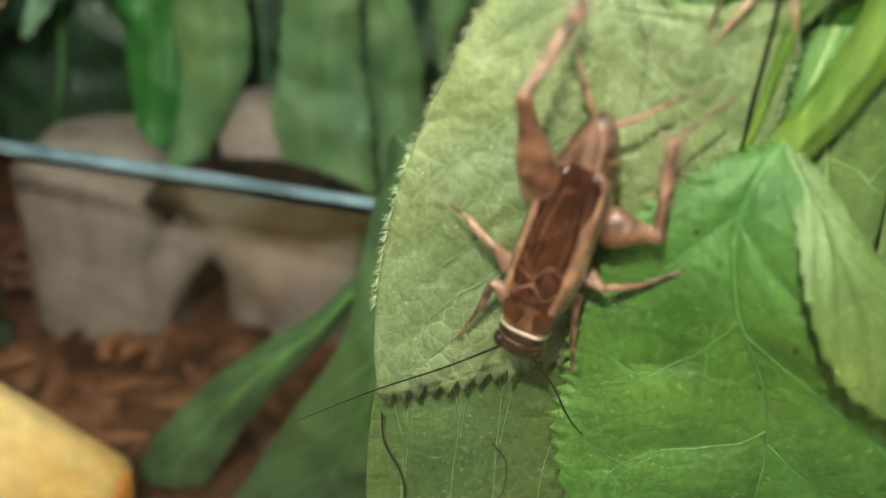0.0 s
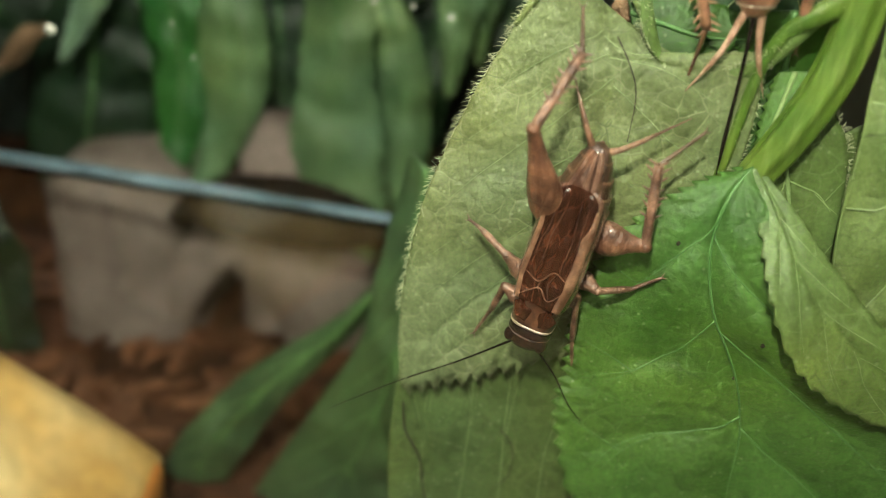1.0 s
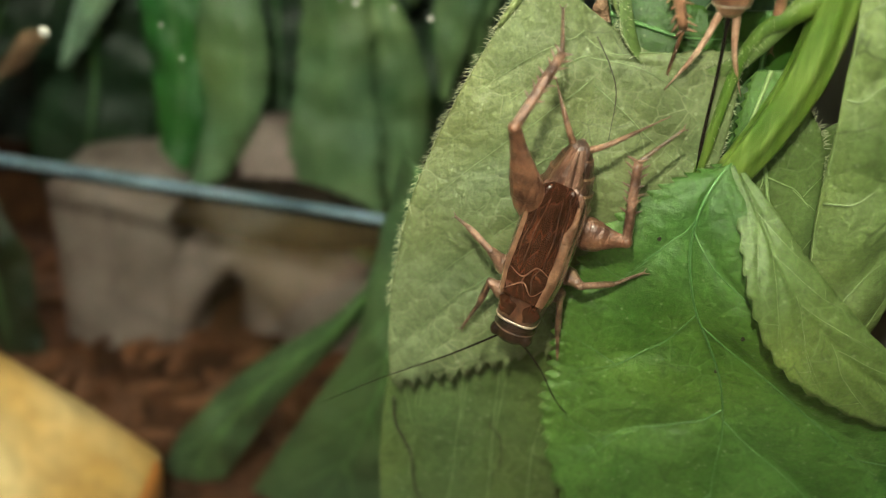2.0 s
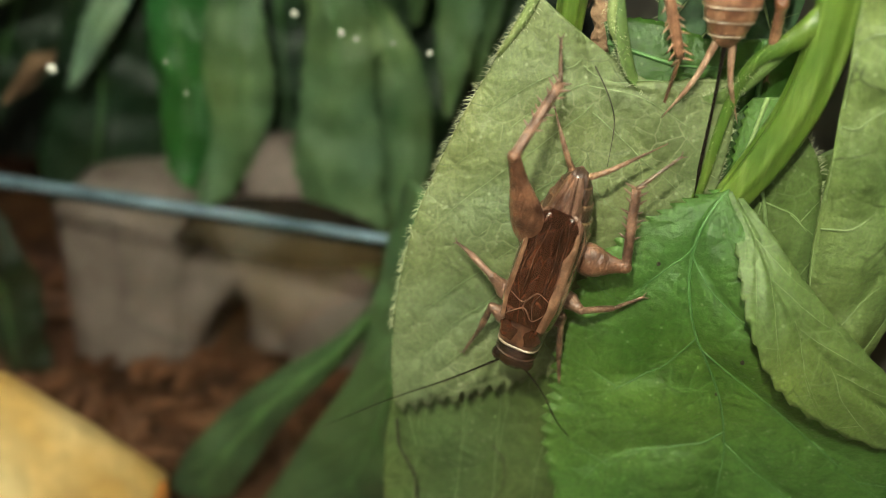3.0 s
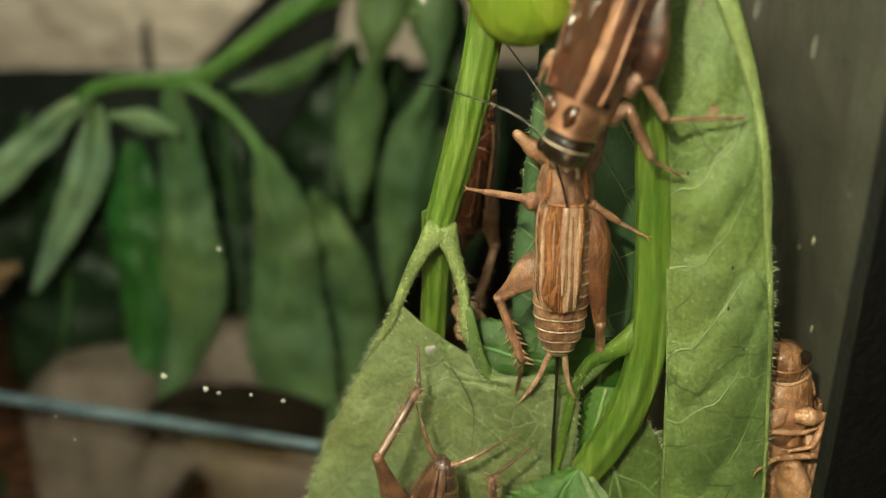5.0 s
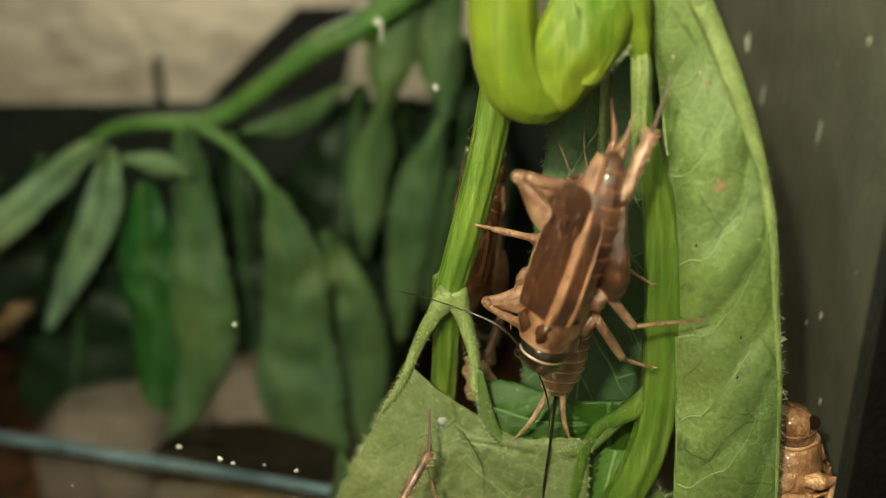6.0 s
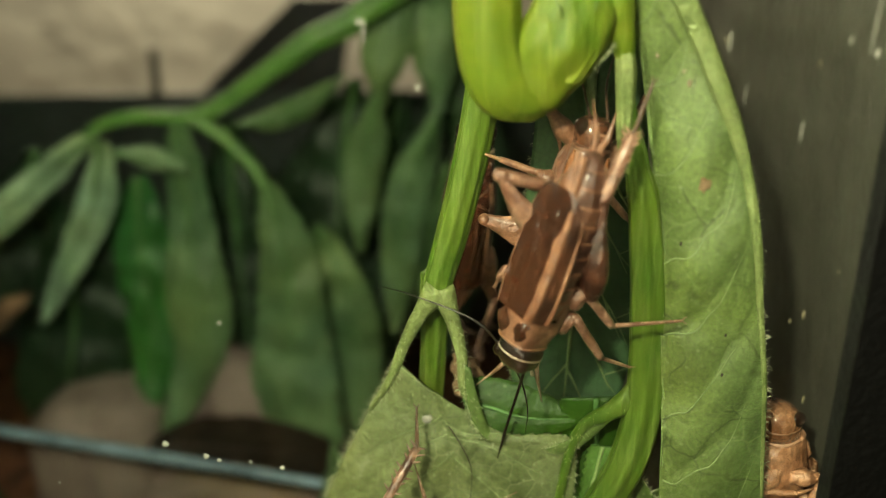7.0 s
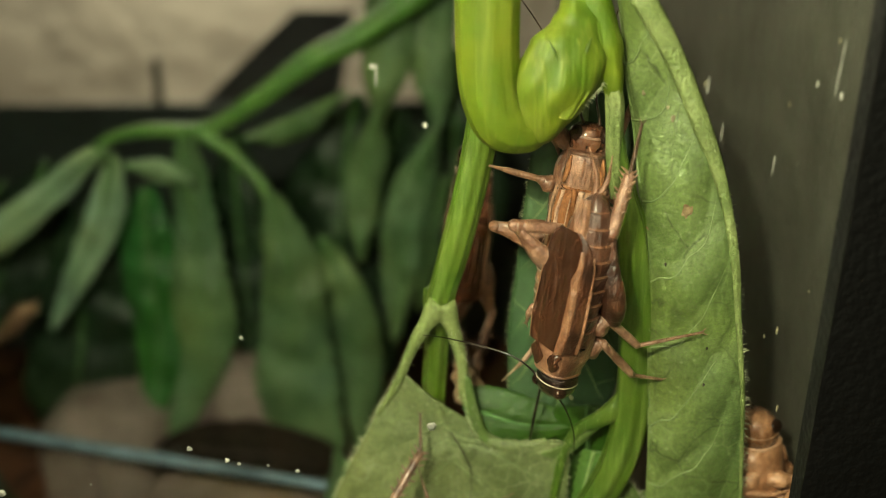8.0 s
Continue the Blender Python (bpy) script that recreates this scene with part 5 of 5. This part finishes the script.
                    pts.append((px, py, pz + 0.06))
                part("wing_vein", Shape().tube(pts, (0.06 * k, 0.05 * k, 0.02 * k), 12, 5, 0.7), pal["wing"] if pale else (pal["stripe"] if ribs else pal["body"]), fw)
            if ribs and sg > 0:
                part("wing_vein", Shape().tube([(q[0][0], q[0][1] + 0.3 * k, q[0][2] + 0.12) for q in rows[:22:3]], (0.26 * k, 0.24 * k, 0.12 * k), 24, 8, 0.6), pal["stripe"], fw, "pale ridge along the back")
        if folded:
            for sg in (-1, 1):
                rows = []
                for q in np.linspace(0, 1, 14):
                    x = (-0.8 + (-9.3 + 0.8) * q) * k
                    wd = (1.7 if pal["name"] == "dark" else 2.25) * k * (1 - 0.74 * q ** 1.7)
                    rows.append([(x, sg * (wd * v), (2.22 - 0.8 * q ** 1.5 - 0.9 * v ** 2.2 * (1 - 0.5 * q)) * k + 0.07 * math.sin(13 * v + 5 * q) + 0.08 * k * (1 - v) ** 4) for v in np.linspace(0, 1, 15)])
                s = Shape()
                s.grid(rows)
                part("hindwing", s, pal["stripe"] if pal["name"] == "dark" else pal["thigh" if pal["name"] == "brown" and sg < 0 else "fold"], body, "folded shiny hind wing")
    for i, j in enumerate(legs):
        leg(body, inv, j, pal, i < 2, pal["thigh"] if i == 1 or (i == 0 and pal["name"] == "brown") else pal["leg"])
    for pts in cerci:
        loc = [np.array(inv @ Vector(p)) for p in pts]
        part("cercus", Shape().tube([(-8.9 * k, 0.5 * k * (1 if loc[-1][1] > 0 else -1), -0.3)] + loc, (0.34, 0.24, 0.05), 14, 7), pal["stripe"], body)
    if ovipositor:
        loc = [np.array(inv @ Vector(p)) for p in ovipositor]
        part("ovipositor", Shape().tube([(-9.0 * k, 0, -0.3)] + loc, (0.2, 0.15, 0.14, 0.17, 0.05), 24, 8), SHAFT, body, "long glossy black egg-laying tube")
    return body


def cricket_on_leaf():
    return cricket("reddish brown cricket sitting head-down on the big leaf", "brown", stance((7.7, 7.0, 61.0), (12.1, 7.2, 80.2), (-0.42, -1, 0)), 19.4,
                   [((9.0, 7.2, 72.5), (6.2, 5.0, 82.0), (9.9, 8.6, 86.9), (9.9, 10.6, 90.0)),
                    ((12.2, 7.0, 72.2), (16.5, 5.4, 72.0), (16.6, 6.0, 79.0), (20.0, 6.6, 81.7)),
                    ((7.7, 8.0, 66.8), (5.3, 7.4, 69.7), (3.3, 9.3, 71.0), (2.2, 10.4, 71.4)),
                    ((7.6, 8.0, 64.6), (5.5, 8.0, 66.2), (4.7, 9.6, 62.7), (3.3, 10.6, 59.3)),
                    ((11.4, 8.0, 65.0), (11.7, 6.6, 66.2), (12.2, 8.2, 60.5), (12.8, 8.8, 55.7)),
                    ((11.6, 8.0, 67.8), (13.3, 6.0, 67.2), (16.4, 7.0, 66.9), (18.8, 6.6, 68.4))],
                   [((2, 8.5, 57.6), (-4, 9.4, 54.2), (-10.6, 10, 50.2)), ((10.8, 7.6, 57), (13.2, 7.4, 52.6), (17.6, 7.0, 48.2))],
                   [((10.7, 7.6, 81.6), (9.6, 9.0, 85.0)), ((14.5, 7.4, 80.0), (19.2, 8.2, 82.2))], 0.57)


def cricket_climbing():
    return cricket("golden tan female cricket clinging head-up behind the glass", "tan", stance((22.4, 8.2, 110.8), (22.5, 8.4, 90.4), (-0.1, -1, 0)), 20.6,
                   [((21.4, 9.6, 99.5), (17.2, 9.5, 95.6), (19.5, 9.8, 89.0), (19.0, 10.4, 85.1)),
                    ((24.4, 8.4, 104.8), (25.9, 7.6, 93.8), (26.4, 8.8, 90.0), (26.8, 9.6, 87.4)),
                    ((20.4, 8.8, 104.6), (18.9, 8.6, 105.2), (15.8, 10.4, 105.2), (14.4, 11.6, 105.1)),
                    ((21.4, 9.2, 108.0), (18.3, 8.6, 110.6), (20.0, 9.6, 108.2), (20.6, 10.4, 107.0)),
                    ((23.8, 9.2, 106.8), (25.0, 8.2, 109.4), (26.0, 9.6, 113.2), (26.4, 10.2, 114.8)),
                    ((23.4, 8.6, 105.6), (24.6, 7.4, 105.0), (26.9, 7.6, 103.3), (29.0, 6.4, 102.4))],
                   [((22.6, 10, 114), (23.4, 11, 120), (25, 11, 130)), ((20, 10, 114), (17, 12, 118), (13, 13, 122))],
                   [((20.7, 9.0, 87.4), (18.9, 10.2, 83.8)), ((23.6, 8.8, 87.4), (25.2, 9.8, 83.6))], 0.46,
                   ((22.5, 8.6, 86), (22.5, 9.0, 81), (22.6, 9.4, 76.9)), folded=False, ribs=True, taper=0.72, palps=False)


def cricket_above():
    return cricket("dark brown cricket climbing head-down over another cricket", "dark", stance((18.1, 3.2, 99.4), (23.5, 3.2, 116.7), (-1.4, -1, 0)), 18.1,
                   [((20.3, 4.6, 109.5), (16.7, 4.0, 114.9), (20.7, 4.6, 113.7), (21.9, 5.0, 113.2)),
                    ((23.8, 2.9, 105.2), (24.3, 2.4, 113.2), (26.5, 3.6, 117.9), (27.9, 4.4, 121.7)),
                    ((19.6, 4.8, 105.3), (17.4, 4.6, 106.9), (16.9, 5.4, 105.8), (16.6, 6.0, 104.8)),
                    ((19.0, 4.8, 102.8), (17.7, 4.8, 102.5), (17.6, 5.6, 100.8), (17.5, 6.0, 99.3)),
                    ((21.0, 4.0, 102.5), (22.8, 3.2, 103.3), (25.3, 4.2, 99.1), (28.1, 5.6, 97.4)),
                    ((22.0, 3.8, 104.6), (23.5, 2.8, 105.6), (25.9, 3.6, 102.3), (31.7, 4.2, 102.4))],
                   [((15.0, 5.0, 102.2), (9.8, 7.0, 103.7), (7.0, 8.0, 104.1)), ((19.0, 5.5, 96.0), (19.6, 6.0, 93.0), (19.5, 6.4, 90.5))],
                   [((23.9, 4.2, 117.6), (23.6, 4.6, 120.4)), ((24.6, 4.2, 117.2), (25.4, 4.6, 119.4))], 0.58)


def cricket_beside():
    return cricket("pale pinkish tan cricket squeezed belly-out between leaf and tank wall", "pale", stance((43.2, 9.4, 90.4), (45.2, 10.0, 69.0), (1.0, 0.45, 0)), 21.0,
                   [((43.9, 6.4, 80.2), (46.7, 5.8, 67.6), (44.9, 6.8, 63.9), (43.9, 7.2, 60.6)), ((46.6, 9.4, 79.0), (48.6, 8.6, 70.0), (47.4, 9, 62), (46.6, 9.4, 58)),
                    ((45.6, 7.4, 82.4), (46.6, 6.3, 80.7), (42.4, 6.0, 80.6), (40.0, 4.4, 80.4)), ((44.0, 7.0, 84.4), (46.8, 6.6, 84.6), (45.6, 6.0, 81.8), (43.6, 6.2, 81.2)),
                    ((43.0, 7.2, 85.2), (41.4, 6.8, 83.0), (44.6, 6.2, 83.2), (46.2, 6.4, 83.6))],
                   [((42.2, 10, 92), (41, 11, 94), (39.5, 12, 96))],
                   [((45.2, 10.6, 68), (45.4, 11, 66.6)), ((46, 10.6, 68), (46.4, 11, 66.6))], 0.5, taper=0.6)


def cricket_hidden():
    return cricket("reddish brown cricket half hidden behind the stem", "brown", stance((16.2, 27.0, 113), (14.2, 27.0, 93)), 20.0,
                   [((14.1, 26, 101), (12.2, 25.4, 95), (15.0, 24.4, 90.4), (15.4, 24, 87.0)), ((16.1, 26, 101), (18.0, 25.4, 94), (16.2, 24.6, 88), (16.4, 24, 86))],
                   [((16.6, 27, 117), (17.6, 27, 121), (18.6, 28, 127))], [((13.8, 26.6, 91), (13.6, 26, 87))], 0.6)


on_leaf, climbing, above, beside, hidden = cricket_on_leaf(), cricket_climbing(), cricket_above(), cricket_beside(), cricket_hidden()


def motions():
    """The two crickets that climb past each other; the one below draws its hind legs in."""
    femora = [ob for ob in climbing.children if ob.name.startswith("femur")]
    for femur, hip, turn in ((femora[0], (21.4, 9.6, 99.5), -48), (femora[1], (24.4, 8.4, 104.8), -16)):
        h = climbing.matrix_basis.inverted() @ (Vector(hip) * MM)
        walk(femur, [(t, Matrix.Translation(h) @ Matrix.Rotation(math.radians(turn * f), 4, "Z") @ Matrix.Translation(-h)) for t, f in ((0.0, 0), (5.2, 0), (5.7, 0.4), (6.3, 0.95), (6.5, 1), (8.0, 1))])
    n = climbing.matrix_basis.inverted() @ (Vector((17.2, 9.5, 95.6)) * MM)
    for piece in femora[0].children:
        walk(piece, [(t, Matrix.Translation(n) @ Matrix.Rotation(math.radians(105 * f), 4, "Z") @ Matrix.Translation(-n)) for t, f in ((0.0, 0), (5.2, 0), (5.7, 0.4), (6.3, 0.95), (6.5, 1), (8.0, 1))])
    walk(climbing, [(t, stance((x, y, z), (x + dx, y + 0.2, z + dz), (-0.1, -1, 0))) for t, x, y, z, dx, dz in (
        (0.0, 22.4, 8.2, 110.8, 0.1, -20.4), (4.0, 22.4, 8.2, 110.8, 0.1, -20.4), (5.2, 22.3, 8.2, 110.6, 0.1, -20.4), (5.8, 22.5, 8.8, 112.4, -0.8, -20.4), (6.3, 23.0, 9.2, 114.4, -2.0, -20.3),
        (6.5, 23.7, 9.3, 116.6, -2.7, -20.2), (7.0, 25.1, 9.3, 117.4, -4.6, -19.9), (7.5, 25.2, 9.3, 119.0, -3.4, -20.1), (8.0, 25.1, 9.3, 119.6, -2.6, -20.2))])
    walk(above, [(t, stance((x, y, z), (x + 0.96 * dx, y, z + 0.96 * dz), (-1.4, -1, 0))) for t, x, y, z, dx, dz in (
        (0.0, 23.4, 2.9, 128.0, 6.0, 18.0), (3.5, 23.4, 2.9, 127.0, 6.0, 18.0), (4.2, 22.4, 2.9, 120.6, 6.0, 18.0), (4.5, 20.9, 2.9, 116.0, 6.2, 17.8), (4.7, 20.2, 2.9, 113.4, 6.0, 18.0),
        (5.0, 20.9, 2.9, 109.9, 6.0, 18.0), (5.2, 19.9, 2.9, 106.3, 5.8, 18.0), (6.3, 18.5, 3.2, 98.4, 5.2, 18.2), (6.5, 18.1, 3.2, 99.4, 5.6, 18.0), (7.0, 18.2, 3.2, 98.8, 5.6, 18.0), (7.5, 21.7, 3.3, 97.0, 3.0, 18.6), (8.0, 21.9, 3.3, 97.1, 2.8, 18.6))])


motions()
